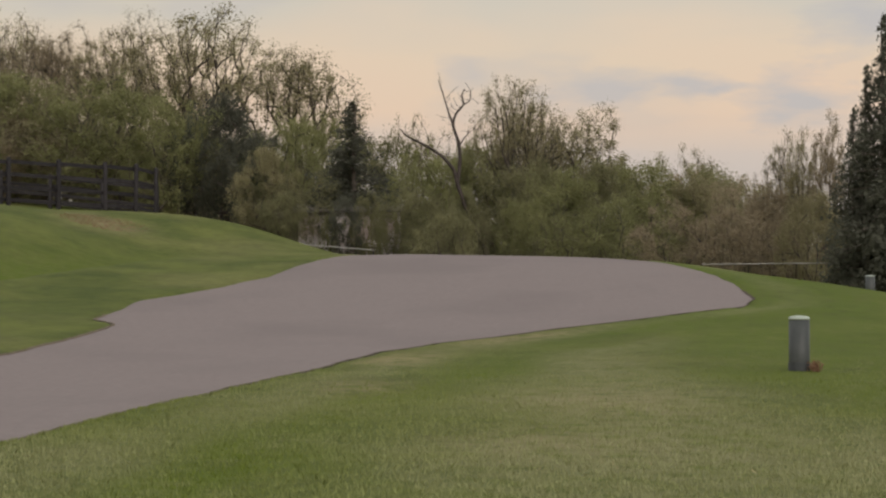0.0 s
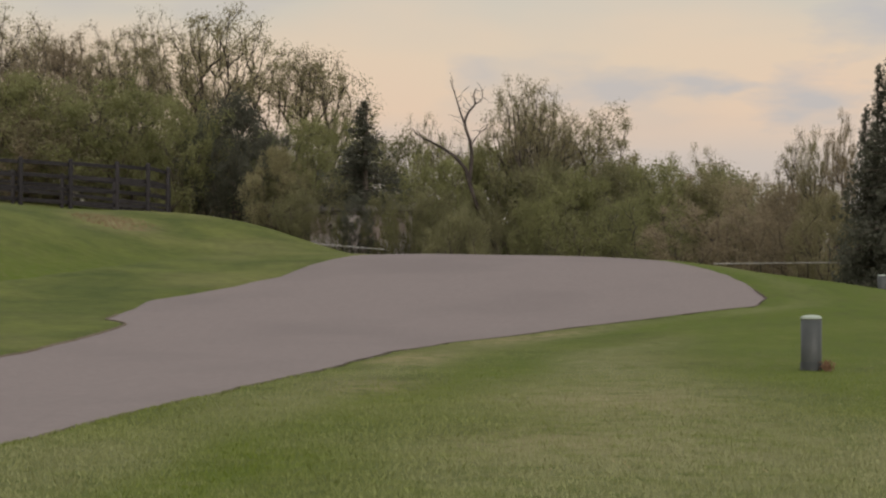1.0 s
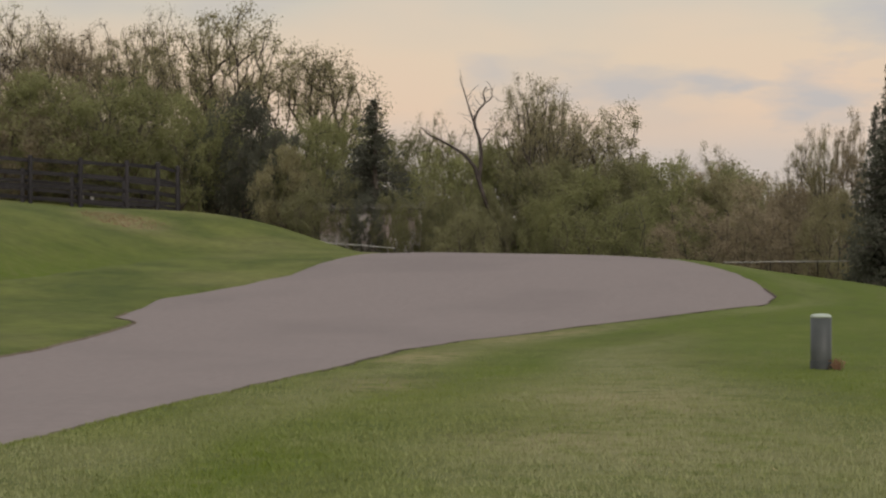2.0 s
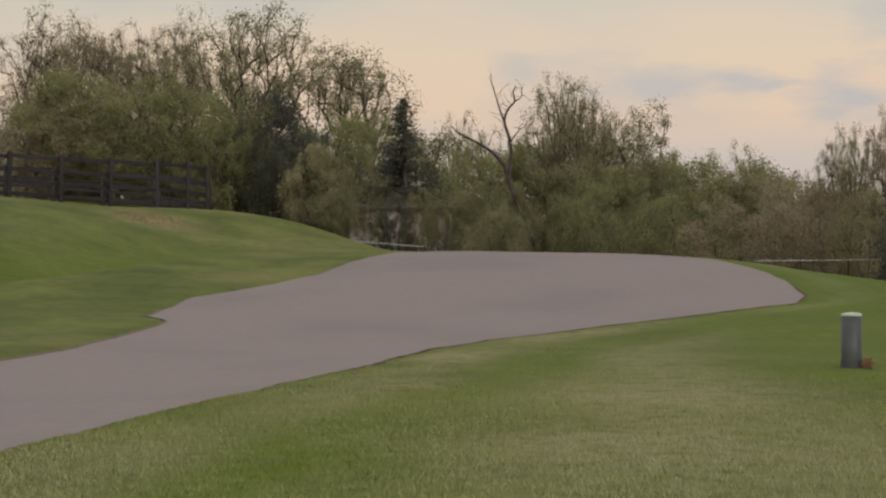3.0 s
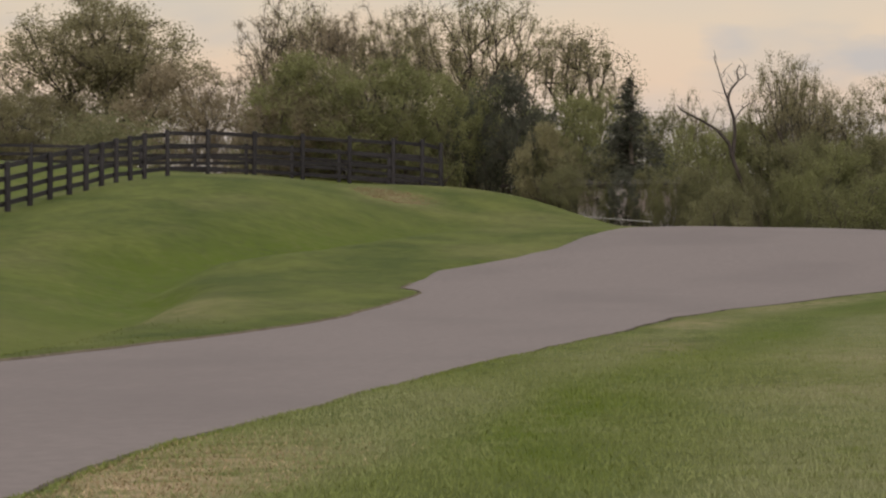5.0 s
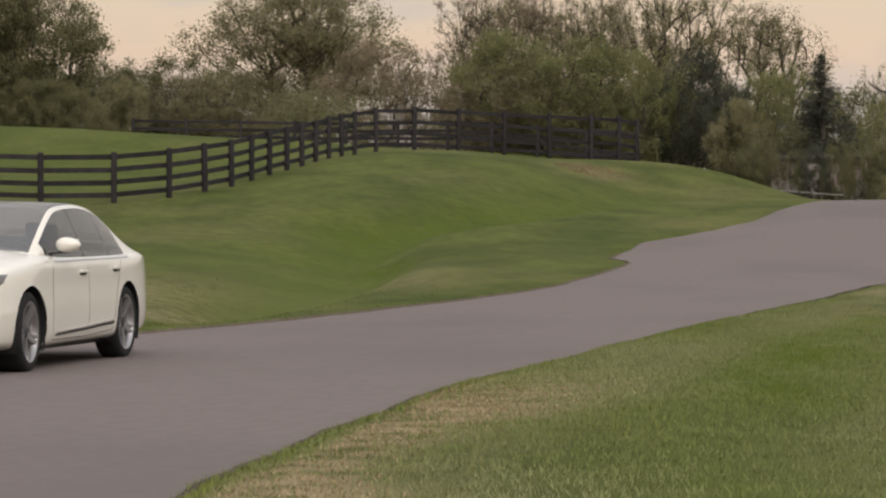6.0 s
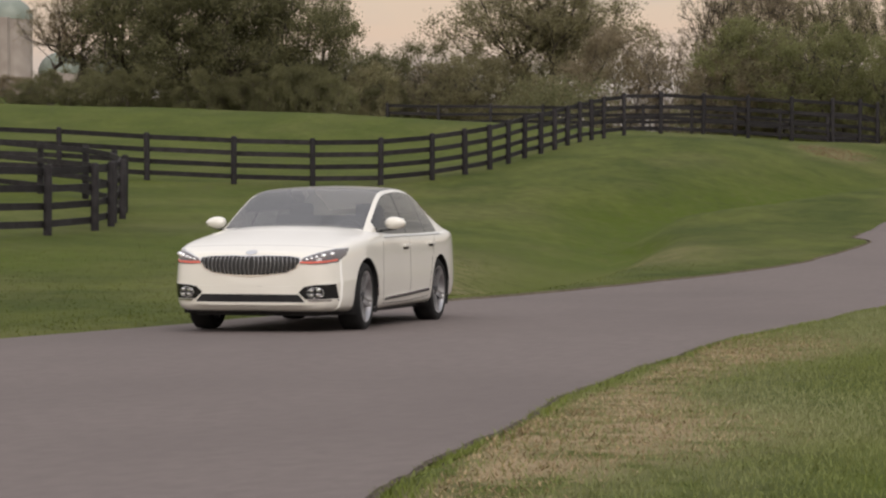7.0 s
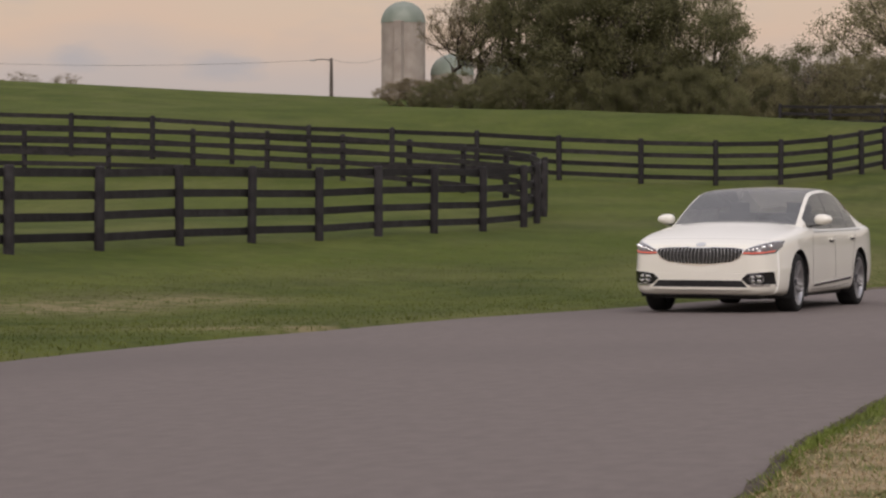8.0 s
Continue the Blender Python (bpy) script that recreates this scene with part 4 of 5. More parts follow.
def dead_tree(x, y, top):
    """A leafless leaning tree with a forked crooked head and one low side limb."""
    root = new("dead_tree")
    z = gz(x, y)
    root.location = (x, y, z)
    h = top - z
    rng = np.random.default_rng(5)
    wood = Wood()
    foot = h - 6.6
    main = through_bends([(0.35, 0, -foot - 0.3), (0.18, 0, -0.6 * foot), (0, 0, 0), (-0.16, 0, 0.4), (-0.40, 0, 1.0), (-0.80, 0, 1.9), (-1.07, 0, 2.68), (-1.20, 0, 3.2)])
    upper = through_bends([(-1.07, 0, 2.68), (-0.98, 0.05, 3.5), (-1.03, 0.1, 4.24), (-1.23, 0.05, 4.9), (-1.11, 0, 5.35), (-0.84, 0, 5.69), (-0.90, 0, 6.05), (-0.78, 0, 6.3)])
    side = through_bends([(-1.20, 0, 3.2), (-1.45, 0, 3.5), (-1.74, 0, 3.78), (-2.41, 0, 4.19), (-2.97, 0, 4.46), (-3.25, 0, 4.75)])
    fork = through_bends([(-1.23, 0.05, 4.9), (-1.38, 0, 5.3), (-1.52, 0, 5.75), (-1.66, 0, 6.2), (-1.80, 0, 6.6)])
    prong = through_bends([(-0.84, 0, 5.69), (-0.6, 0.05, 5.85), (-0.55, 0, 6.2)])
    twig = through_bends([(-1.0, 0.1, 4.1), (-0.75, 0.1, 4.5), (-0.45, 0, 4.75)])
    wood.tube(main + (0, 0, foot), 0.115, 0.075, 7)
    for line, r0, r1 in ((upper, 0.082, 0.016), (side, 0.078, 0.016), (fork, 0.045, 0.010), (prong, 0.03, 0.009), (twig, 0.03, 0.008)):
        wood.tube(line + (0, 0, foot), r0, r1, 6)
        for p in line[4:] + (0, 0, foot):
            if rng.random() < 0.6:
                t = wander(rng, p, rng.normal(0, 1, 3) * (1, 0.5, 0.6) + (0, 0, 0.6), rng.uniform(0.3, 0.75), 4, 0.3, 0.1)
                wood.tube(t, 0.016, 0.006, 3)
    ob = mesh_object("trunk", wood.verts, wood.faces, DEADWOOD, smooth=True)
    ob.parent = root
    tagged(root, "bare dead tree leaning over with a crooked forked top", "tree")


dead_tree(1.62, 101.2, 9.1)


def far_wood():
    """The wood behind the first trees: one mass of leaf lumps."""
    rng = np.random.default_rng(11)
    sets = []
    for k in range(150):
        x = rng.uniform(-30, 34)
        y = rng.uniform(118, 150)
        if glimpse(x, y):
            continue
        top = gz(x, y) + rng.uniform(1.5, 4.6) + (1.5 if x < -8 else 0)
        c = np.array([x, y, rng.uniform(gz(x, y), top)])
        sets.append(leaves(rng, c[None, :], 700, (1.3, 1.3, 0.75), 0.11))
    ob = loose_object("far_wood", np.concatenate(sets), LEAF_DARK)
    tagged(ob, "tangled olive undergrowth filling the wood", "woodland", kind="stuff")


far_wood()

# ---- the low pale building glimpsed through the trees ----
def low_building(x0, x1, y, eaves, ridge):
    base = min(gz(x0, y), gz(x1, y)) - 0.2
    root = new("farm_building")
    root.location = ((x0 + x1) / 2, y, base)
    w, deep, h = x1 - x0, 3.2, eaves - base
    bm = bmesh.new()
    box(bm, (w, deep, h), (0, deep / 2, h / 2), bevel=0.02)
    part("wall", bm, SIDING, root, "weathered pale board siding")
    bm = bmesh.new()
    rise = ridge - eaves
    for s in (-1, 1):
        box(bm, (w + 0.5, math.hypot(deep / 2 + 0.3, rise), 0.08), (0, deep / 2 + s * (deep / 4 + 0.08), h + rise / 2), Matrix.Rotation(-s * math.atan2(rise, deep / 2 + 0.3), 4, "X"))
    part("roof", bm, ROOFING, root, "dull brown roof")
    tagged(root, "low pale weathered farm building behind the scrub", "building")


SIDING = mat("weathered_siding", (0.42, 0.38, 0.36), 0.8, (0.55, 0.51, 0.49), scale=1.5, detail=6, colour3=(0.28, 0.20, 0.17), scale3=0.8, amount3=0.7)
ROOFING = mat("dull_brown_roof", (0.07, 0.062, 0.055), 0.9, (0.11, 0.098, 0.088), scale=3, detail=5)
low_building(-5.6, -1.7, 103.0, 4.15, 4.5)

# ---- utility pedestals ----
def pedestal(x, y, height, half):
    root = new("utility_pedestal")
    root.location = (x, y, gz(x, y))
    bm = bmesh.new()
    lathe(bm, ((half, 0.10 * height), (half, 0.92 * height), (0, 0.92 * height)), 28)
    part("body", bm, PEDESTAL, root, smooth=True)
    bm = bmesh.new()
    lathe(bm, ((half * 1.06, -0.1), (half * 1.06, 0.15 * height), (half * 0.98, 0.155 * height)), 28)
    part("base", bm, PEDESTAL_BASE, root, "dark ground collar", smooth=True)
    bm = bmesh.new()
    lathe(bm, ((half * 1.02, 0.93 * height), (half * 1.03, 0.955 * height), (half * 0.8, 0.985 * height), (0, height)), 20)
    part("cap", bm, PEDESTAL_CAP, root, "pale domed cap", smooth=True)
    return tagged(root, "sage-green plastic utility pedestal with a pale cap on the lawn", "utility box", "pedestals")


pedestal(4.68, 34.9, 0.73, 0.138)
pedestal(11.95, 74.3, 0.52, 0.135)


def leaf_litter(x, y):
    rng = np.random.default_rng(3)
    c = np.array([[x, y, gz(x, y) + 0.06]])
    v = leaves(rng, c, 160, (0.055, 0.06, 0.045), 0.026)
    tagged(loose_object("fallen_leaves", v, DRYLEAF), "small heap of russet fallen leaves beside the pedestal", "leaves", kind="stuff")


leaf_litter(4.86, 34.75)


# ---- silos, pole, rails ----
def silo(x, y, radius, top, label):
    root = new("silo")
    z = 11.0
    root.location = (x, y, z)
    h = top - z - radius * 0.95
    bm = bmesh.new()
    rings = [(radius, -2.0)]
    n = int(h / 0.75)
    for k in range(n):
        a = h * k / n
        rings += [(radius, a + 0.02), (radius, a + h / n - 0.06), (radius + 0.014, a + h / n - 0.05), (radius + 0.014, a + h / n)]
    lathe(bm, rings, 40)
    part("stave_wall", bm, CONCRETE, root)
    bm = bmesh.new()
    lathe(bm, [(radius * 1.03, h - 0.1)] + [(radius * 1.02 * math.cos(w), h + radius * 0.95 * math.sin(w)) for w in np.linspace(0, 1.5, 9)] + [(0, h + radius * 0.96)], 40)
    part("dome", bm, DOME, root, "weathered green metal dome", smooth=True)
    bm = bmesh.new()
    box(bm, (0.9, 0.8, h), (radius * 0.25, -radius - 0.2, h / 2), bevel=0.03)
    part("chute", bm, CONCRETE, root)
    return tagged(root, label, "silo", "farm silos")


silo(-124.1, 266.8, 2.55, 25.3, "tall concrete stave silo with a green dome")
silo(-119.3, 270.0, 2.5, 19.25, "lower concrete silo with a green dome behind the trees")
silo(-115.3, 275.5, 2.5, 18.45, "lower concrete silo with a green dome behind the trees")


def utility_pole(x, y, top):
    root = new("utility_pole")
    z = gz(x, y)
    root.location = (x, y, z)
    h = top - z
    bm = bmesh.new()
    lathe(bm, ((0.17, -0.3), (0.15, h * 0.6), (0.12, h), (0, h + 0.02)), 10)
    part("pole", bm, POLEWOOD, root, smooth=True)
    bm = bmesh.new()
    v, f = tube_rings([(0, 0, h - 0.25), (-0.8, 0, h - 0.05), (-1.6, 0, h - 0.1)], [0.04, 0.035, 0.03], 6)
    vs = [bm.verts.new(p) for p in v]
    for q in f:
        bm.faces.new([vs[i] for i in q])
    part("lamp_arm", bm, WIRE, root)
    bm = bmesh.new()
    box(bm, (0.5, 0.22, 0.14), (-1.75, 0, h - 0.14), bevel=0.05)
    part("lamp_head", bm, RAILPAINT, root)
    tagged(root, "wooden utility pole with a yard lamp on the hill", "utility pole")


utility_pole(-96.1, 188.1, 14.0)


def wire(name, a, b, sag, radius, label):
    a, b = Vector(a), Vector(b)
    pts = [a.lerp(b, k / 12) - Vector((0, 0, sag * 4 * (k / 12) * (1 - k / 12))) for k in range(13)]
    v, f = tube_rings(pts, [radius] * 13, 4)
    tagged(mesh_object(name, v, f, WIRE), label, "wire", "overhead wires")


wire("overhead_wire", (-96.1, 188.1, 13.9), (-123.5, 265, 20.1), 1.0, 0.013, "thin overhead wire strung from the pole to the silo")
wire("overhead_wire", (-96.1, 188.1, 13.9), (-172, 210, 18.2), 1.2, 0.013, "thin overhead wire strung from the pole across the hill")


def pipe_rail(points, count, label):
    """A low pale rail on thin posts beyond the crest."""
    root = new("pipe_rail")
    base = Vector((points[0][0], points[0][1], gz(points[0][0], points[0][1])))
    root.location = base
    bm = bmesh.new()
    v, f = tube_rings([Vector(p) - base for p in points], [0.013] * len(points), 6)
    vs = [bm.verts.new(p) for p in v]
    for q in f:
        bm.faces.new([vs[i] for i in q])
    part("rail", bm, RAILPAINT, root, smooth=True)
    a, b = Vector(points[0]), Vector(points[-1])
    for k in range(count):
        p = a.lerp(b, k / (count - 1))
        g = gz(p.x, p.y)
        bm = bmesh.new()
        lathe(bm, ((0.014, g - 0.2 - base.z), (0.014, p.z - base.z), (0, p.z - base.z)), 6)
        ob = part("post", bm, FENCE, root)
        ob.location = (p.x - base.x, p.y - base.y, 0)
    tagged(root, label, "rail", "pale rails")


pipe_rail(((-5.4, 93.0, 2.78), (-4.7, 92.6, 2.70), (-2.4, 91.7, 2.51)), 3, "thin pale rail at the foot of the wooded bank")
pipe_rail(((8.4, 86.1, 1.97), (11.6, 85.7, 2.0), (12.9, 85.6, 2.02)), 4, "thin pale rail beside the drive beyond the crest")

# ---- the white saloon car ----
from mathutils.bvhtree import BVHTree

PAINT = mat("white_car_paint", (0.82, 0.80, 0.71), 0.3, (0.84, 0.82, 0.735), scale=1.5, spec=0.5, coat=1.0)
RUBBER = mat("tyre_rubber", (0.012, 0.012, 0.012), 0.85, (0.02, 0.02, 0.02), scale=20, bump=0.2)
ALLOY = mat("machined_alloy", (0.36, 0.36, 0.37), 0.35, (0.46, 0.46, 0.47), scale=9, metal=0.95)
ALLOY_DARK = mat("dark_alloy", (0.05, 0.05, 0.055), 0.45, (0.07, 0.07, 0.075), scale=9, metal=0.6)
GRILLE_BAR = mat("satin_grille_bar", (0.22, 0.22, 0.225), 0.3, (0.28, 0.28, 0.28), scale=9, metal=0.9)
CHROME = mat("chrome", (0.72, 0.72, 0.72), 0.12, metal=1.0)
BLACK_GLOSS = mat("black_gloss_plastic", (0.012, 0.012, 0.013), 0.18, spec=0.5)
BLACK_TRIM = mat("black_plastic", (0.016, 0.016, 0.017), 0.6, (0.024, 0.024, 0.024), scale=12, bump=0.1)
CABIN = mat("dark_cabin_trim", (0.035, 0.034, 0.034), 0.8, (0.05, 0.048, 0.047), scale=6)
SEAT = mat("dark_leather", (0.035, 0.033, 0.032), 0.6, (0.05, 0.048, 0.046), scale=6)
LAMP = mat("lamp_lens", (0.85, 0.85, 0.85), 0.08, metal=0.9)
SMOKE = mat("smoked_lamp_housing", (0.11, 0.095, 0.095), 0.12, spec=0.6, coat=1.0)
AMBER = mat("amber_light_strip", (0.60, 0.14, 0.11), 0.25)
AMBER.node_tree.nodes["Principled BSDF"].inputs["Emission Color"].default_value = (1.0, 0.17, 0.07, 1)
AMBER.node_tree.nodes["Principled BSDF"].inputs["Emission Strength"].default_value = 0.16


def glass_mat(name, tint, shine=2.6):
    m = mat(name, tint, 0.0, spec=0.5)
    b = m.node_tree.nodes["Principled BSDF"]
    b.inputs["Transmission Weight"].default_value, b.inputs["IOR"].default_value = 1.0, 1.02
    n, l = m.node_tree.nodes, m.node_tree.links
    gl, mx, fr = n.new("ShaderNodeBsdfGlossy"), n.new("ShaderNodeMixShader"), n.new("ShaderNodeFresnel")
    gl.inputs["Roughness"].default_value = 0.02
    fr.inputs["IOR"].default_value = shine
    l.new(fr.outputs[0], mx.inputs[0])
    l.new(b.outputs[0], mx.inputs[1])
    l.new(gl.outputs[0], mx.inputs[2])
    l.new(mx.outputs[0], n["Material Output"].inputs[0])
    return m


GLASS = glass_mat("windscreen_glass", (0.10, 0.105, 0.102), 2.7)
GLASS_DARK = glass_mat("privacy_glass", (0.05, 0.052, 0.052), 1.9)


def curve(y, pts):
    """A smooth curve through the (y, value) points."""
    p = np.array(pts, float)
    return float(np.einsum("ni,i->n", blend([y], p[:, 0]), p[:, 1])[0])


def through_points(pts, counts):
    """Points along a smooth line through pts, with counts[i] steps in stretch i."""
    p = [np.array(q, float) for q in pts]
    out = []
    for i in range(len(p) - 1):
        a, b, c, d = p[max(i - 1, 0)], p[i], p[i + 1], p[min(i + 2, len(p) - 1)]
        for k in range(counts[i]):
            s = k / counts[i]
            out.append(0.5 * (2 * b + (c - a) * s + (2 * a - 5 * b + 4 * c - d) * s * s + (3 * b - a - 3 * c + d) * s**3))
    return out + [p[-1]]


AXLE_GAP, WHEEL_R, ARCH_R = 2.855, 0.345, 0.392
HALF_W = ((-0.97, 0.60), (-0.955, 0.675), (-0.92, 0.75), (-0.85, 0.808), (-0.74, 0.852), (-0.58, 0.885), (-0.35, 0.912), (0, 0.93), (1.4, 0.925), (2.8, 0.935), (3.4, 0.91), (3.8, 0.83), (3.98, 0.73), (4.02, 0.64))
CENTRE_TOP = ((-0.97, 0.745), (-0.94, 0.785), (-0.86, 0.82), (-0.6, 0.89), (0, 1.0), (0.42, 1.065), (1.5, 1.06), (3.0, 1.03), (3.6, 1.075), (3.88, 1.06), (3.98, 0.97), (4.02, 0.9))
SHOULDER = ((-0.97, 0.695), (-0.94, 0.74), (-0.86, 0.785), (-0.6, 0.86), (0, 0.935), (0.5, 0.97), (1.5, 0.98), (2.855, 0.985), (3.5, 1.0), (3.88, 0.97), (3.98, 0.88), (4.02, 0.82))
SILL = ((-0.97, 0.28), (-0.9, 0.225), (-0.5, 0.20), (0, 0.18), (1.4, 0.19), (2.8, 0.2), (3.6, 0.23), (4.02, 0.32))
ROOF = ((0.28, 0.985), (0.42, 1.06), (0.8, 1.26), (1.1, 1.395), (1.3, 1.45), (1.6, 1.478), (2.0, 1.49), (2.4, 1.468), (2.8, 1.405), (3.2, 1.30), (3.5, 1.19), (3.8, 1.06))
RAIL_W = ((0.28, 0.77), (0.8, 0.715), (1.3, 0.66), (2.0, 0.635), (2.8, 0.61), (3.4, 0.60), (3.8, 0.64))
BELT_W = ((0.28, 0.80), (1.0, 0.86), (2, 0.865), (3, 0.845), (3.8, 0.77))


def body_section(y):
    """Half outline of the lower body, from the middle of the floor to the middle of the bonnet line."""
    w, zt, zs, zb = (curve(y, c) for c in (HALF_W, CENTRE_TOP, SHOULDER, SILL))
    pts = [(0, zb), (0.72 * w, zb), (0.93 * w, zb + 0.03), (0.985 * w, zb + 0.12), (w, 0.40 + 0.1 * zs), (0.995 * w, 0.64 * zs + 0.02), (0.975 * w, zs - 0.075), (0.925 * w, zs - 0.005), (0.80 * w, zs + 0.45 * (zt - zs)), (0.45 * w, zs + 0.88 * (zt - zs)), (0, zt)]
    return through_points(pts, (3, 2, 3, 6, 5, 5, 3, 3, 4, 4))


def wheel_arch(v):
    for c in (0.0, AXLE_GAP):
        if math.hypot(v[1] - c, v[2] - 0.345) < ARCH_R and abs(v[0]) > 0.5:
            return c
    return None


def build_body(root):
    stations = list(np.arange(-0.97, -0.7, 0.03)) + list(np.arange(-0.7, 3.6, 0.028)) + list(np.arange(3.6, 4.021, 0.03))
    rings = []
    first, last = np.array(body_section(stations[0])), np.array(body_section(stations[-1]))
    for y0, sec, ks in ((stations[0], first, ((-0.0195, 0.12), (-0.018, 0.3), (-0.015, 0.5), (-0.010, 0.7), (-0.005, 0.86), (-0.002, 0.95))),):
        for dy, k in ks:
            m = np.array([0, 0.46])
            rings.append((y0 + dy, m + (sec - m) * k))
    rings += [(y, np.array(body_section(y))) for y in stations]
    for dy, k in ((0.008, 0.9), (0.014, 0.7), (0.016, 0.35)):
        m = np.array([0, 0.6])
        rings.append((stations[-1] + dy, m + (last - m) * k))
    bm = bmesh.new()
    n = len(first)
    grid = []
    for y, sec in rings:
        row = [bm.verts.new((x, y, z)) for x, z in sec]
        row += [bm.verts.new((-x, y, z)) for x, z in sec[-2:0:-1]]
        grid.append(row)
    m = len(grid[0])
    for a, b in zip(grid, grid[1:]):
        for k in range(m):
            bm.faces.new((a[k], a[(k + 1) % m], b[(k + 1) % m], b[k]))
    bm.faces.new(grid[0])
    bm.faces.new(grid[-1][::-1])
    bmesh.ops.recalc_face_normals(bm, faces=bm.faces[:])
    whole = bm.copy()
    # wheel openings and the top of the cabin are cut out
    gone = []
    for f in bm.faces:
        c = f.calc_center_median()
        if wheel_arch(c) is not None and abs(c.x) > 0.5:
            gone.append(f)
        elif 0.55 < c.y < 3.35 and abs(c.x) < 0.70 and c.z > 0.9:
            gone.append(f)
    bmesh.ops.delete(bm, geom=gone, context="FACES")
    for v in bm.verts:
        if v.is_boundary and abs(v.co.x) > 0.55 and v.co.z < 0.80:
            for c in (0.0, AXLE_GAP):
                d = math.hypot(v.co.y - c, v.co.z - 0.345)
                if d < ARCH_R + 0.05:
                    v.co.y, v.co.z = c + (v.co.y - c) * ARCH_R / d, 0.345 + (v.co.z - 0.345) * ARCH_R / d
    part("body", bm, PAINT, root, "glossy white painted body", smooth=True)
    for c in (0.0, AXLE_GAP):
        for s in (-1, 1):
            bm = bmesh.new()
            steps = [(ARCH_R + 0.004) * np.array([math.cos(w), math.sin(w)]) for w in np.linspace(-0.45, math.pi + 0.45, 30)]
            loops = [[bm.verts.new((s * x, c + p[0], 0.345 + p[1])) for p in steps] for x in (0.5, 0.86, 0.912)]
            for a, b in zip(loops, loops[1:]):
                for k in range(29):
                    bm.faces.new((a[k], a[k + 1], b[k + 1], b[k]))
            bm.faces.new(loops[0])
            part("wheel_housing", bm, BLACK_TRIM, root, "black wheel-arch liner", smooth=True)
    return whole


def build_cabin(root):
    """Roof, pillars and panes, cut from one curved shell along its own lines."""
    ys = sorted({round(v, 3) for v in list(np.arange(0.30, 3.8, 0.055)) + [0.40, 1.27, 2.66, 2.84, 3.62, 0.62, 1.60, 1.66, 2.40, 2.45, 2.98]})
    rows_ = []
    for y in ys:
        zr, wr, wb = curve(y, ROOF), curve(y, RAIL_W), curve(y, BELT_W)
        zw = curve(y, SHOULDER) - 0.02
        ze = max(zr - 0.036, zw + 0.005)
        pts = [(wb + 0.015, zw - 0.05), (wb, zw + 0.012), (0.5 * (wb + wr) + 0.03, 0.55 * zw + 0.45 * ze), (wr + 0.035, ze - 0.035), (wr - 0.005, ze - 0.004), (wr - 0.06, ze + 0.3 * (zr - ze)), (0.5 * wr, zr - 0.25 * (zr - ze)), (0, zr)]
        sec = through_points(pts, (1, 4, 4, 2, 2, 4, 4))
        bow = -0.11 * max(0.0, 1 - max(0.0, y - 0.3) / 1.2) + 0.10 * max(0.0, (y - 2.6) / 1.2)
        rows_.append([(x, y + bow * (1 - (x / 0.8) ** 2), z) for x, z in sec])
    n = len(rows_[0])

    def owner(y, k):
        # k counts strips from the belt (0) up to the middle of the roof
        if k >= 11 and 0.40 <= y < 1.27:
            return "windscreen"
        if k >= 11 and 1.27 <= y < 2.66:
            return "roof_panel"
        if k >= 11 and 2.84 <= y < 3.62:
            return "rear_window"
        if 1 <= k < 9:
            for a, b, nm in ((0.62, 1.60, "front_window"), (1.60, 1.66, "door_pillar"), (1.66, 2.40, "rear_side_window"), (2.40, 2.45, "window_divider"), (2.45, 2.98, "quarter_window")):
                if a <= y < b:
                    return nm
        return "roof_shell"

    looks = {"windscreen": GLASS, "roof_panel": BLACK_GLOSS, "rear_window": GLASS_DARK, "front_window": GLASS_DARK, "rear_side_window": GLASS_DARK, "quarter_window": GLASS_DARK, "door_pillar": BLACK_GLOSS, "window_divider": BLACK_GLOSS, "roof_shell": PAINT}
    words = {"windscreen": "large clear windscreen", "roof_panel": "dark panoramic glass roof", "roof_shell": "white roof rails and pillars"}
    both = ("windscreen", "roof_panel", "rear_window", "roof_shell")
    sets = {}
    for i in range(len(ys) - 1):
        mid = 0.5 * (ys[i] + ys[i + 1])
        for k in range(n - 1):
            o = owner(mid, k)
            for s in (1, -1):
                sets.setdefault(o if o in both else (o, s), []).append((i, k, s))
    for key, cells in sets.items():
        name = key if isinstance(key, str) else key[0]
        bm, seen = bmesh.new(), {}

        def vert(i, k, s):
            x, y, z = rows_[i][k]
            tag = (i, k, s if x > 1e-6 else 1)
            if tag not in seen:
                seen[tag] = bm.verts.new((s * x, y, z))
            return seen[tag]

        for i, k, s in cells:
            q = [vert(i, k, s), vert(i, k + 1, s), vert(i + 1, k + 1, s), vert(i + 1, k, s)]
            bm.faces.new(q if s > 0 else q[::-1])
        bmesh.ops.recalc_face_normals(bm, faces=bm.faces[:])
        ob = part(name, bm, looks[name], root, words.get(name, ""), smooth=True)
        if looks[name] in (GLASS, GLASS_DARK):
            ob.visible_shadow = False
    # inside: tub, dashboard, seats, steering wheel
    bm = bmesh.new()
    for size, at in (((1.42, 2.9, 0.03), (0, 1.95, 0.42)), ((0.03, 2.9, 0.55), (0.72, 1.95, 0.69)), ((0.03, 2.9, 0.55), (-0.72, 1.95, 0.69)), ((1.42, 0.03, 0.55), (0, 3.38, 0.69)), ((1.42, 0.03, 0.52), (0, 0.52, 0.68))):
        box(bm, size, at)
    part("cabin_tub", bm, CABIN, root)
    bm = bmesh.new()
    box(bm, (1.40, 0.42, 0.16), (0, 0.72, 0.93), Matrix.Rotation(-0.06, 4, "X"), bevel=0.05)
    part("dashboard", bm, CABIN, root, "dark dashboard")
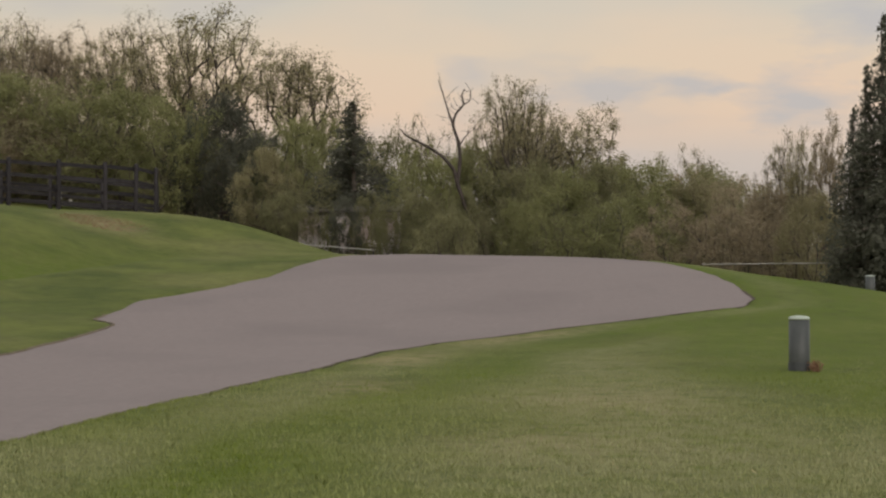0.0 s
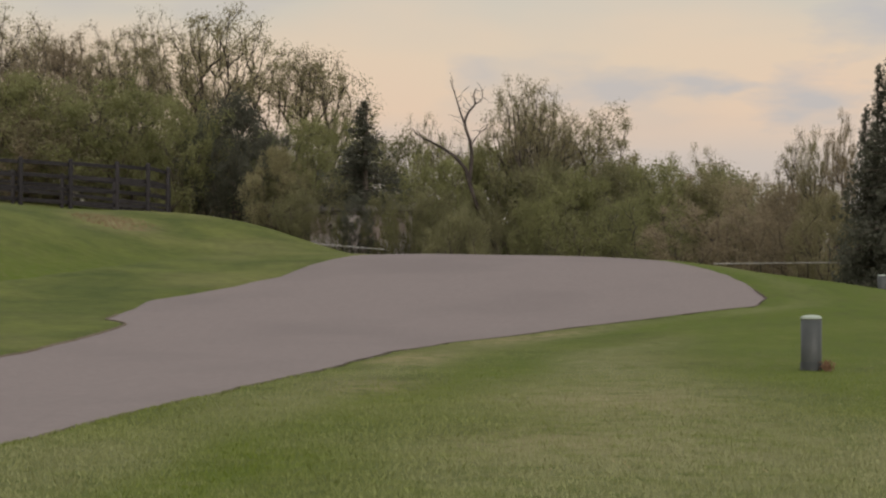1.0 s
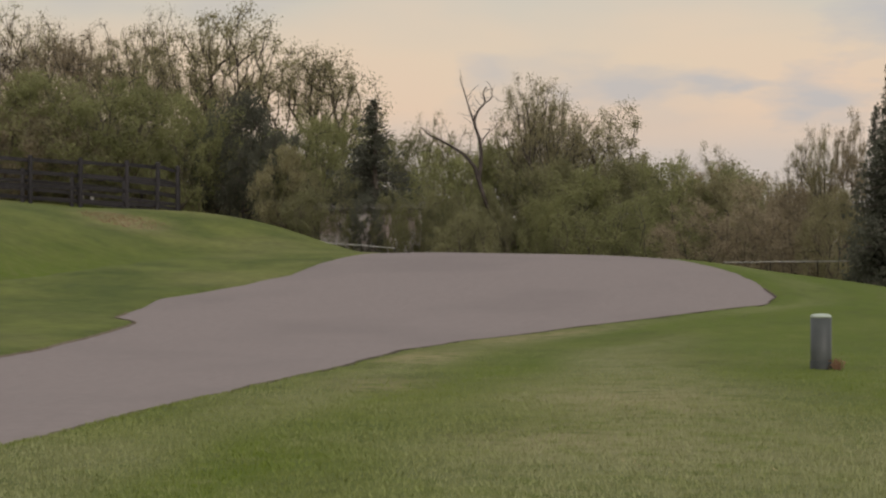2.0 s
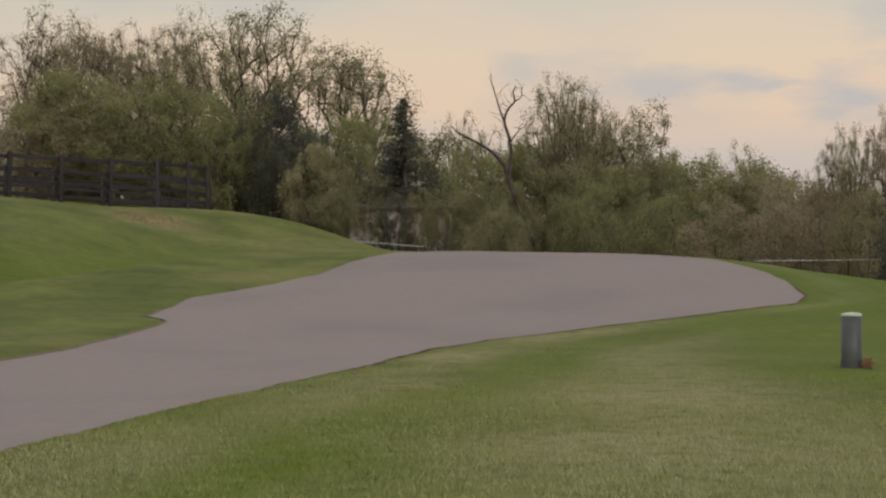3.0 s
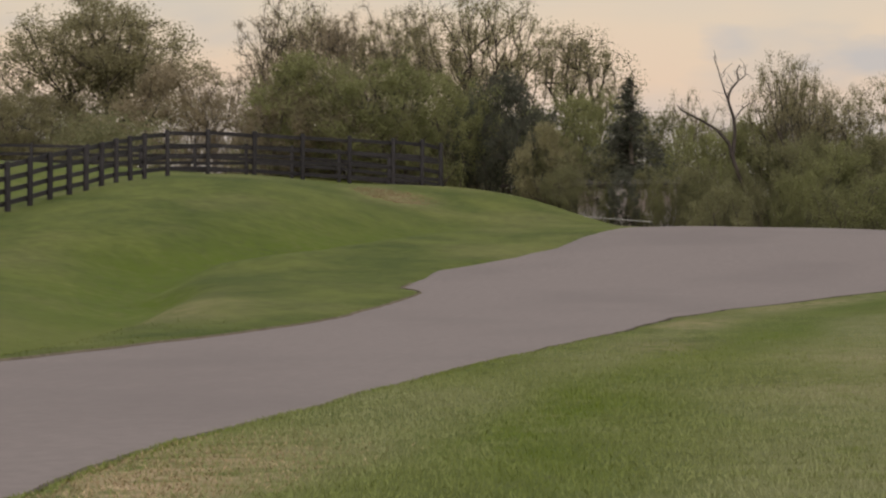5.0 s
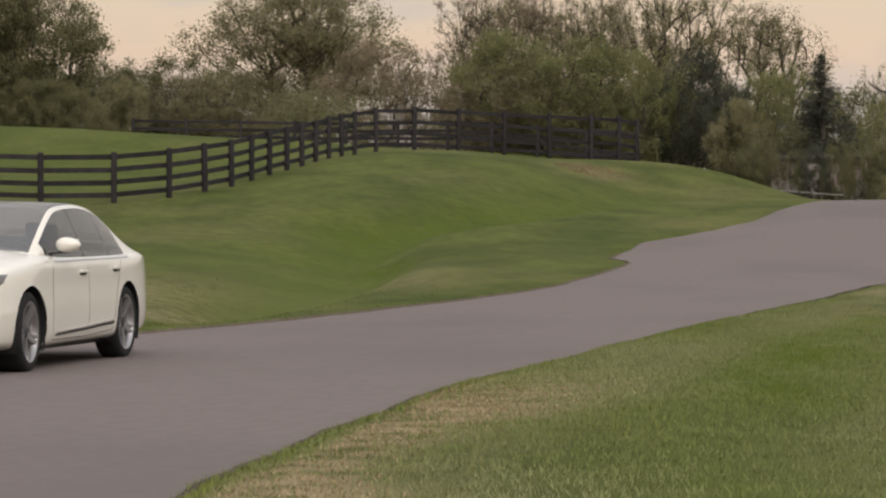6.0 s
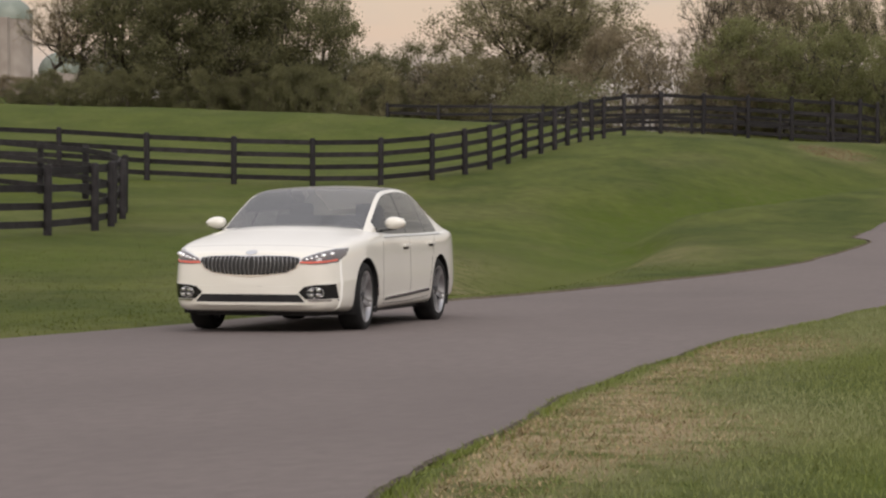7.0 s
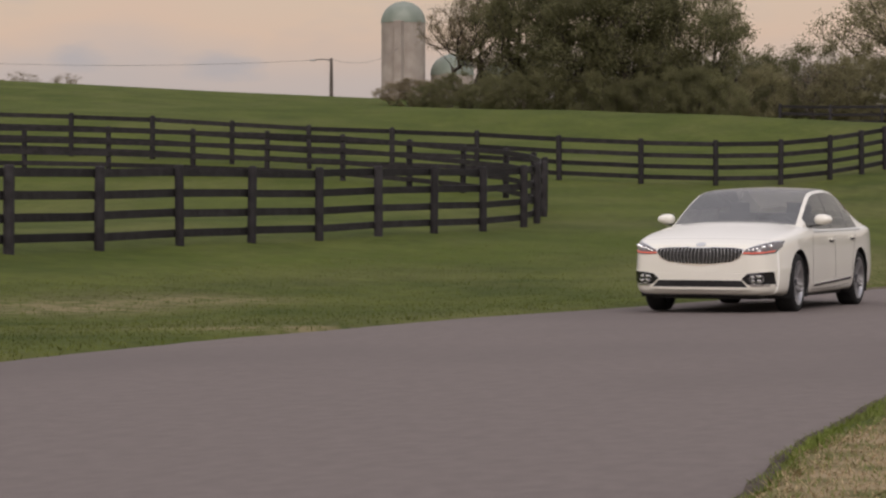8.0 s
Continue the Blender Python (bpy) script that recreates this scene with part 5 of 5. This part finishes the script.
    for x in (-0.37, 0.37):
        bm = bmesh.new()
        box(bm, (0.50, 0.14, 0.66), (x, 1.72, 0.80), Matrix.Rotation(-0.3, 4, "X"), bevel=0.05)
        box(bm, (0.50, 0.5, 0.16), (x, 1.45, 0.52), bevel=0.05)
        box(bm, (0.26, 0.09, 0.18), (x, 1.86, 1.16), Matrix.Rotation(-0.2, 4, "X"), bevel=0.035)
        part("front_seat", bm, SEAT, root)
    bm = bmesh.new()
    box(bm, (1.34, 0.16, 0.6), (0, 2.85, 0.78), Matrix.Rotation(-0.35, 4, "X"), bevel=0.05)
    part("rear_seat", bm, SEAT, root)
    bm = bmesh.new()
    ring = [(0.18 * math.cos(w), 0, 0.18 * math.sin(w)) for w in np.linspace(0, 2 * math.pi, 25)]
    v, f = tube_rings(ring, [0.016] * 25, 6)
    vs = [bm.verts.new(p) for p in v]
    for q in f:
        bm.faces.new([vs[i] for i in q])
    bmesh.ops.transform(bm, matrix=pose(0.37, 1.08, 0.92, -22, 0, 0), verts=bm.verts[:])
    part("steering_wheel", bm, CABIN, root, smooth=True)


NOSE_UP = 0.07


class Skin:
    """Lays panels on the body: a flat outline is thrown onto it along an axis, and stands a little proud."""

    def __init__(self, bm):
        self.tree = BVHTree.FromBMesh(bm)

    def panel(self, outline, axis, proud=0.006, cuts=3, thick=0.012, side=1):
        bm = bmesh.new()
        if axis == "front":
            src = [(a, -3, b + NOSE_UP) for a, b in outline]
            way = Vector((0, 1, 0))
        else:
            src = [(side * 3, a, b) for a, b in outline]
            way = Vector((-side, 0, 0))
        face = bm.faces.new([bm.verts.new(p) for p in src])
        bmesh.ops.triangulate(bm, faces=[face])
        for _ in range(cuts):
            bmesh.ops.subdivide_edges(bm, edges=bm.edges[:], cuts=1, use_grid_fill=True)
        for v in bm.verts:
            hit = self.tree.ray_cast(v.co, way)
            if hit[0] is None:
                near = self.tree.find_nearest(v.co + way * 2.1)
                hit = (near[0], near[1])
            v.co = hit[0] - way * proud
        rim = [f for f in bm.faces]
        out = bmesh.ops.extrude_face_region(bm, geom=rim)
        moved = [g for g in out["geom"] if isinstance(g, bmesh.types.BMVert)]
        bmesh.ops.translate(bm, vec=way * thick, verts=moved)
        bmesh.ops.recalc_face_normals(bm, faces=bm.faces[:])
        return bm

    def depth(self, x, z):
        hit = self.tree.ray_cast(Vector((x, -3, z + NOSE_UP)), Vector((0, 1, 0)))
        return hit[0].y if hit[0] else -0.9


def grown(outline, k):
    cx, cz = sum(p[0] for p in outline) / len(outline), sum(p[1] for p in outline) / len(outline)
    out = []
    for x, z in outline:
        d = math.hypot(x - cx, z - cz)
        out.append((cx + (x - cx) * (d + k) / d, cz + (z - cz) * (d + k) / d))
    return out


def flip(outline, s):
    return [(s * x, z) for x, z in outline]


def front_details(root, skin):
    # grille: dark concave mesh, curved uprights, bright surround
    grille = [(0.515, 0.645), (0.50, 0.676), (0.40, 0.690), (0.14, 0.694), (0.10, 0.688), (-0.10, 0.688), (-0.14, 0.694), (-0.40, 0.690), (-0.50, 0.676), (-0.515, 0.645), (-0.465, 0.572), (-0.37, 0.530), (-0.18, 0.508), (0, 0.502), (0.18, 0.508), (0.37, 0.530), (0.465, 0.572)]
    part("grille_surround", skin.panel(grown(grille, 0.016), "front", 0.008), CHROME, root, "bright chrome grille surround", smooth=False)
    g = part("grille", skin.panel(grille, "front", 0.012), BLACK_GLOSS, root, "black grille with curved upright bars")

    def lower(x):
        return float(np.interp(abs(x), (0, 0.18, 0.37, 0.465, 0.515), (0.504, 0.510, 0.532, 0.574, 0.64)))

    for k in range(23):
        x = -0.462 + 0.042 * k
        a, b = lower(x) + 0.006, float(np.interp(abs(x), (0, 0.14, 0.40, 0.50), (0.684, 0.690, 0.686, 0.672)))
        pts = []
        for i in range(7):
            f = i / 6
            xx = x + 0.012 * math.sin(math.pi * f) * (1 if x > 0 else -1)
            pts.append((xx, skin.depth(xx, a + (b - a) * f) - 0.016 - 0.004 * math.sin(math.pi * f), a + (b - a) * f + NOSE_UP))
        v, f_ = tube_rings(pts, [0.0055] * 7, 5)
        bm = bmesh.new()
        vs = [bm.verts.new(p) for p in v]
        for q in f_:
            bm.faces.new([vs[i] for i in q])
        part("grille_bar", bm, GRILLE_BAR, g, smooth=True)
    # badge: a plain oval
    badge = [(0.058 * math.cos(w), 0.728 + 0.022 * math.sin(w)) for w in np.linspace(0, 2 * math.pi, 20, endpoint=False)]
    part("badge", skin.panel(badge, "front", 0.012, 1), CHROME, root, "plain oval chrome badge")
    for s in (1, -1):
        lamp = flip([(0.50, 0.618), (0.62, 0.610), (0.76, 0.615), (0.838, 0.630), (0.868, 0.70), (0.868, 0.768), (0.80, 0.762), (0.66, 0.718), (0.545, 0.672)], s)
        if s < 0:
            lamp = lamp[::-1]
        h = part("headlight", skin.panel(lamp, "front", 0.008, 3), SMOKE, root, "smoked headlight with an amber strip")
        strip = flip([(0.515, 0.622), (0.62, 0.618), (0.76, 0.628), (0.832, 0.645), (0.838, 0.664), (0.76, 0.648), (0.62, 0.638), (0.52, 0.641)], s)
        if s < 0:
            strip = strip[::-1]
        part("light_strip", skin.panel(strip, "front", 0.013, 2), AMBER, h, "thin glowing amber strip")
        for x, z, r in ((0.585, 0.657, 0.017), (0.63, 0.667, 0.018), (0.675, 0.677, 0.019), (0.735, 0.690, 0.028), (0.795, 0.705, 0.027)):
            bm = bmesh.new()
            lathe(bm, ((r, 0), (r, 0.012), (r * 0.7, 0.02), (0, 0.022)), 12, Matrix.Translation((s * x, skin.depth(s * x, z) - 0.004, z + NOSE_UP)) @ Matrix.Rotation(math.pi / 2, 4, "X"))
            part("lamp_lens", bm, LAMP, h, smooth=True)
        brow = flip([(0.535, 0.676), (0.66, 0.724), (0.80, 0.768), (0.866, 0.774), (0.866, 0.766), (0.80, 0.758), (0.66, 0.714), (0.54, 0.668)], s)
        part("chrome_brow", skin.panel(brow if s > 0 else brow[::-1], "front", 0.013, 2), CHROME, h)
        fog = flip([(0.50, 0.335), (0.56, 0.392), (0.66, 0.408), (0.835, 0.418), (0.845, 0.275), (0.70, 0.268), (0.57, 0.268)], s)
        fp = part("fog_lamp_recess", skin.panel(fog if s > 0 else fog[::-1], "front", 0.006, 3), BLACK_GLOSS, root, "black fog-lamp recess")
        for x, z in ((0.635, 0.352), (0.70, 0.356), (0.635, 0.306), (0.70, 0.308)):
            bm = bmesh.new()
            box(bm, (0.042, 0.03, 0.03), (s * x, skin.depth(s * x, z) - 0.01, z + NOSE_UP), bevel=0.008)
            part("fog_lamp", bm, LAMP, fp)
        ring = [(0.668 + 0.078 * math.cos(w), 0.331 + 0.052 * math.sin(w)) for w in np.linspace(0, 2 * math.pi, 25)]
        v, f_ = tube_rings([(s * x, skin.depth(s * x, z) - 0.008, z + NOSE_UP) for x, z in ring], [0.0045] * 25, 5)
        bm = bmesh.new()
        vs = [bm.verts.new(p) for p in v]
        for q in f_:
            bm.faces.new([vs[i] for i in q])
        part("fog_lamp_ring", bm, CHROME, fp, smooth=True)
        blade = flip([(0.60, 0.262), (0.845, 0.264), (0.848, 0.252), (0.60, 0.248)], s)
        part("bumper_blade", skin.panel(blade if s > 0 else blade[::-1], "front", 0.012, 2), CHROME, root)
    intake = [(-0.50, 0.315), (0.50, 0.315), (0.565, 0.240), (0.50, 0.232), (-0.50, 0.232), (-0.565, 0.240)]
    part("lower_intake", skin.panel(intake, "front", 0.006, 4), BLACK_TRIM, root, "wide black lower intake")
    bright = [(-0.575, 0.238), (0.575, 0.238), (0.62, 0.205), (-0.62, 0.205)]
    part("lower_trim", skin.panel(bright, "front", 0.014, 4), PAINT, root, "white lip under the intake")
    bm = bmesh.new()
    box(bm, (1.30, 0.5, 0.07), (0, -0.50, 0.20), bevel=0.02)
    box(bm, (1.5, 3.9, 0.05), (0, 1.5, 0.19), bevel=0.01)
    part("underbody", bm, BLACK_TRIM, root, "black underbody")


def side_details(root, skin):
    def strip(points, width):
        """A narrow outline round a line of (y, z) points."""
        up, down = [], []
        for i, (y, z) in enumerate(points):
            a, b = points[max(i - 1, 0)], points[min(i + 1, len(points) - 1)]
            dy, dz = b[0] - a[0], b[1] - a[1]
            n = math.hypot(dy, dz)
            up.append((y - dz / n * width / 2, z + dy / n * width / 2))
            down.append((y + dz / n * width / 2, z - dy / n * width / 2))
        return up + down[::-1]

    for s in (1, -1):
        for line in (((0.62, 0.90), (0.58, 0.72), (0.56, 0.45), (0.60, 0.26)), ((1.63, 0.93), (1.63, 0.7), (1.62, 0.45), (1.60, 0.26)), ((2.66, 0.95), (2.58, 0.82), (2.50, 0.70), (2.42, 0.52), (2.36, 0.30)), ((0.60, 0.255), (1.5, 0.255), (2.36, 0.29))):
            part("door_seam", skin.panel(strip(line, 0.006), "side", 0.001, 2, 0.01, s), BLACK_TRIM, root)
        for y, z in ((1.46, 0.832), (2.46, 0.856)):
            bm = bmesh.new()
            hit = skin.tree.ray_cast(Vector((3 * s, y, z)), Vector((-s, 0, 0)))
            x = hit[0].x
            box(bm, (0.03, 0.19, 0.028), (x + 0.016 * s, y, z + 0.012), bevel=0.011)
            part("door_handle", bm, PAINT, root)
            # black bar laid on the door in place of the shade behind the handle
            bm = bmesh.new()
            box(bm, (0.012, 0.17, 0.022), (x + 0.004 * s, y, z - 0.012), bevel=0.004)
            part("handle_recess", bm, BLACK_TRIM, root)
        part("belt_trim", skin.panel(strip(((0.66, 0.945), (1.5, 0.955), (2.4, 0.962), (2.95, 0.972)), 0.014), "side", 0.012, 2, 0.014, s), CHROME, root, "bright strip below the windows")
        part("sill_trim", skin.panel(strip(((0.66, 0.315), (1.5, 0.34), (2.34, 0.375)), 0.016), "side", 0.014, 2, 0.016, s), CHROME, root, "bright sill strip")
        part("sill_shadow_strip", skin.panel(strip(((0.66, 0.298), (1.5, 0.322), (2.34, 0.355)), 0.018), "side", 0.008, 2, 0.016, s), BLACK_TRIM, root)
        # mirror: shell, foot, glass
        bm = bmesh.new()
        bmesh.ops.create_uvsphere(bm, u_segments=20, v_segments=12, radius=1.0)
        for v in bm.verts:
            x, y, z = v.co
            v.co = (x * 0.115, (y * 0.07 if y < 0 else y * 0.03), z * 0.066 * (1.0 - 0.18 * x * s))
        bmesh.ops.translate(bm, vec=(s * 0.985, 0.80, 1.085), verts=bm.verts[:])
        mirror = part("door_mirror", bm, PAINT, root, "white door mirror", smooth=True)
        bm = bmesh.new()
        box(bm, (0.20, 0.06, 0.022), (s * 0.90, 0.81, 1.015), Matrix.Rotation(-0.12 * s, 4, "Y"), bevel=0.008)
        part("mirror_foot", bm, BLACK_GLOSS, mirror)
        bm = bmesh.new()
        box(bm, (0.18, 0.008, 0.10), (s * 0.985, 0.832, 1.085), bevel=0.003)
        part("mirror_glass", bm, CHROME, mirror)
        # rear lamp
        lamp = [(3.86, 0.86), (3.99, 0.88), (3.985, 0.76), (3.88, 0.74)]
        part("rear_lamp", skin.panel(lamp, "side", 0.004, 2, 0.012, s), AMBER, root)


def wheel(root, x, y, s, steer=0.0):
    w = new("wheel")
    w.parent = root
    w.matrix_basis = Matrix.Translation((x, y, WHEEL_R)) @ Matrix.Rotation(steer, 4, "Z") @ Matrix.Rotation(s * math.pi / 2, 4, "Y")
    R = WHEEL_R
    bm = bmesh.new()
    half = 0.118
    lathe(bm, ((0.245, -half * 0.85), (0.27, -half), (R - 0.03, -half), (R - 0.006, -half * 0.82), (R, -half * 0.55), (R, half * 0.55), (R - 0.006, half * 0.82), (R - 0.03, half), (0.27, half), (0.245, half * 0.85)), 48)
    part("tyre", bm, RUBBER, w, smooth=True)
    bm = bmesh.new()
    lathe(bm, ((0.262, half * 0.98), (0.256, half * 0.99), (0.243, half * 0.86), (0.232, half * 0.3), (0.225, -half * 0.8), (0.245, -half * 0.85)), 48)
    part("rim", bm, ALLOY, w, smooth=True)
    bm = bmesh.new()
    lathe(bm, ((0.0, 0.0), (0.165, 0.0), (0.165, -0.02), (0.0, -0.02)), 32, Matrix.Translation((0, 0, 0.01)))
    part("brake_disc", bm, ALLOY_DARK, w)
    hub = bmesh.new()
    lathe(hub, ((0.062, half * 0.2), (0.060, half * 0.62), (0.035, half * 0.72), (0, half * 0.74)), 20)
    part("hub", hub, ALLOY_DARK, w, smooth=True)
    for k in range(10):
        bm = bmesh.new()
        pair = (k % 2) * 0.20 - 0.10
        t = Matrix.Rotation(2 * math.pi * (k // 2) / 5 + pair, 4, "Z")
        vs = []
        for r, hw, z0, z1 in ((0.045, 0.014, 0.35, 0.66), (0.15, 0.011, 0.45, 0.76), (0.25, 0.016, 0.6, 0.93)):
            vs.append([bm.verts.new(t @ Vector(p)) for p in ((r, -hw, z0 * half), (r, hw, z0 * half), (r, hw * 0.8, z1 * half), (r, -hw * 0.8, z1 * half))])
        for a, b in zip(vs, vs[1:]):
            for i in range(4):
                bm.faces.new((a[i], a[(i + 1) % 4], b[(i + 1) % 4], b[i]))
        bm.faces.new(vs[0][::-1])
        bm.faces.new(vs[-1])
        bmesh.ops.recalc_face_normals(bm, faces=bm.faces[:])
        part("spoke", bm, ALLOY, w)


def build_car(x, y, heading):
    """x, y: the middle of the front axle on the asphalt; the car faces -y, turned by heading degrees."""
    root = new("saloon_car")
    skin_mesh = build_body(root)
    skin = Skin(skin_mesh)
    build_cabin(root)
    front_details(root, skin)
    side_details(root, skin)
    skin_mesh.free()
    for s in (1, -1):
        wheel(root, s * 0.79, 0.0, s, 0.05)
        wheel(root, s * 0.79, AXLE_GAP, s)
    z0 = float(base_height(np.array([x]), np.array([y]))[0])
    z1 = float(base_height(np.array([x]), np.array([y + AXLE_GAP]))[0])
    root.matrix_basis = Matrix.Translation((x, y, z0 - 0.004)) @ Matrix.Rotation(radians(heading), 4, "Z") @ Matrix.Rotation(math.atan2(z1 - z0, AXLE_GAP), 4, "X")
    tagged(root, "glossy white four-door saloon with a dark roof on the drive", "car")


build_car(-8.68, 14.35, -0.06)

# ---- blades on the near lawn ----
def blades(name, count, xs, ys, keep, height, width, material, label, seed, flat=0.6):
    """Single blades of grass over the part of xs by ys that keep() allows."""
    rng = np.random.default_rng(seed)
    x, y = rng.uniform(*xs, count), ys[0] + (ys[1] - ys[0]) * rng.random(count) ** 1.25
    ok = keep(x, y, rng)
    x, y = x[ok], y[ok]
    n = len(x)
    z = ground_height(x, y)
    w = rng.uniform(0, 6.28, n)
    h = height * rng.uniform(0.5, 1.3, n)
    lean = rng.normal(0, flat, (n, 2)) * h[:, None]
    half = width * rng.uniform(0.6, 1.3, n)
    a = np.stack([np.cos(w) * half, np.sin(w) * half, np.zeros(n)], 1)
    foot = np.stack([x, y, z - 0.012], 1)
    tip = foot + np.stack([lean[:, 0], lean[:, 1], h + 0.012], 1)
    ob = loose_object(name, np.stack([foot - a, foot + a, tip], 1), material)
    for trait, rule in (("lushness", lushness), ("thatch", thatch)):
        at = ob.data.attributes.new(trait, "FLOAT", "POINT")
        at.data.foreach_set("value", np.repeat(rule(x, y), 3).astype(np.float32))
    return tagged(ob, label, "grass", kind="stuff")


def off_road(x, y, rng):
    return (road_depth(x, y) < -0.02) & (rng.random(len(x)) > 0.75 * dryness(x, y)) & (rng.random(len(x)) > soft_step(18, 44, y) ** 0.7)


def dry_verge(x, y, rng):
    return (road_depth(x, y) < -0.08) & (rng.random(len(x)) < 1.2 * dryness(x, y))


def worn_patch(x, y, rng):
    return ((x + 11.1) / 1.5) ** 2 + ((y - 86.4) / 2.8) ** 2 < 0.3 + 0.7 * rng.random(len(x))


blades("lawn_grass", 700000, (-4.2, 8.5), (-9, 44), off_road, 0.030, 0.0046, BLADE, "short mown green grass blades on the near lawn", 1)
blades("verge_grass", 80000, (-19, -5), (-2, 46), off_road, 0.028, 0.008, VERGE_BLADE, "green grass blades on the far verge of the drive", 2)
blades("dry_grass", 220000, (-4.6, 3.2), (-11, 17), dry_verge, 0.02, 0.006, STRAW, "dry straw-coloured grass along the asphalt edge", 3, 1.6)
blades("worn_turf", 5000, (-14, -9), (84, 93), worn_patch, 0.04, 0.02, DRYLEAF, "worn brown turf on the bank", 4)


def ragged_rim(x, y, rng):
    d = -road_depth(x, y)
    tuft = np.clip(0.5 + 0.6 * np.sin(2.1 * y + 1.3 * np.sin(0.7 * y)) * np.sin(0.53 * y + 0.4), 0, 1)
    return (d > -0.05 * tuft) & (d < 0.03 + 0.10 * tuft) & ~left_side(x, y) & (rng.random(len(x)) < 0.05 + 0.9 * tuft ** 2)


blades("edge_grass", 420000, (-4.2, 1.0), (-11, 30), ragged_rim, 0.024, 0.006, EDGE_BLADE, "fresh green grass hanging over the asphalt edge", 5, 0.9)
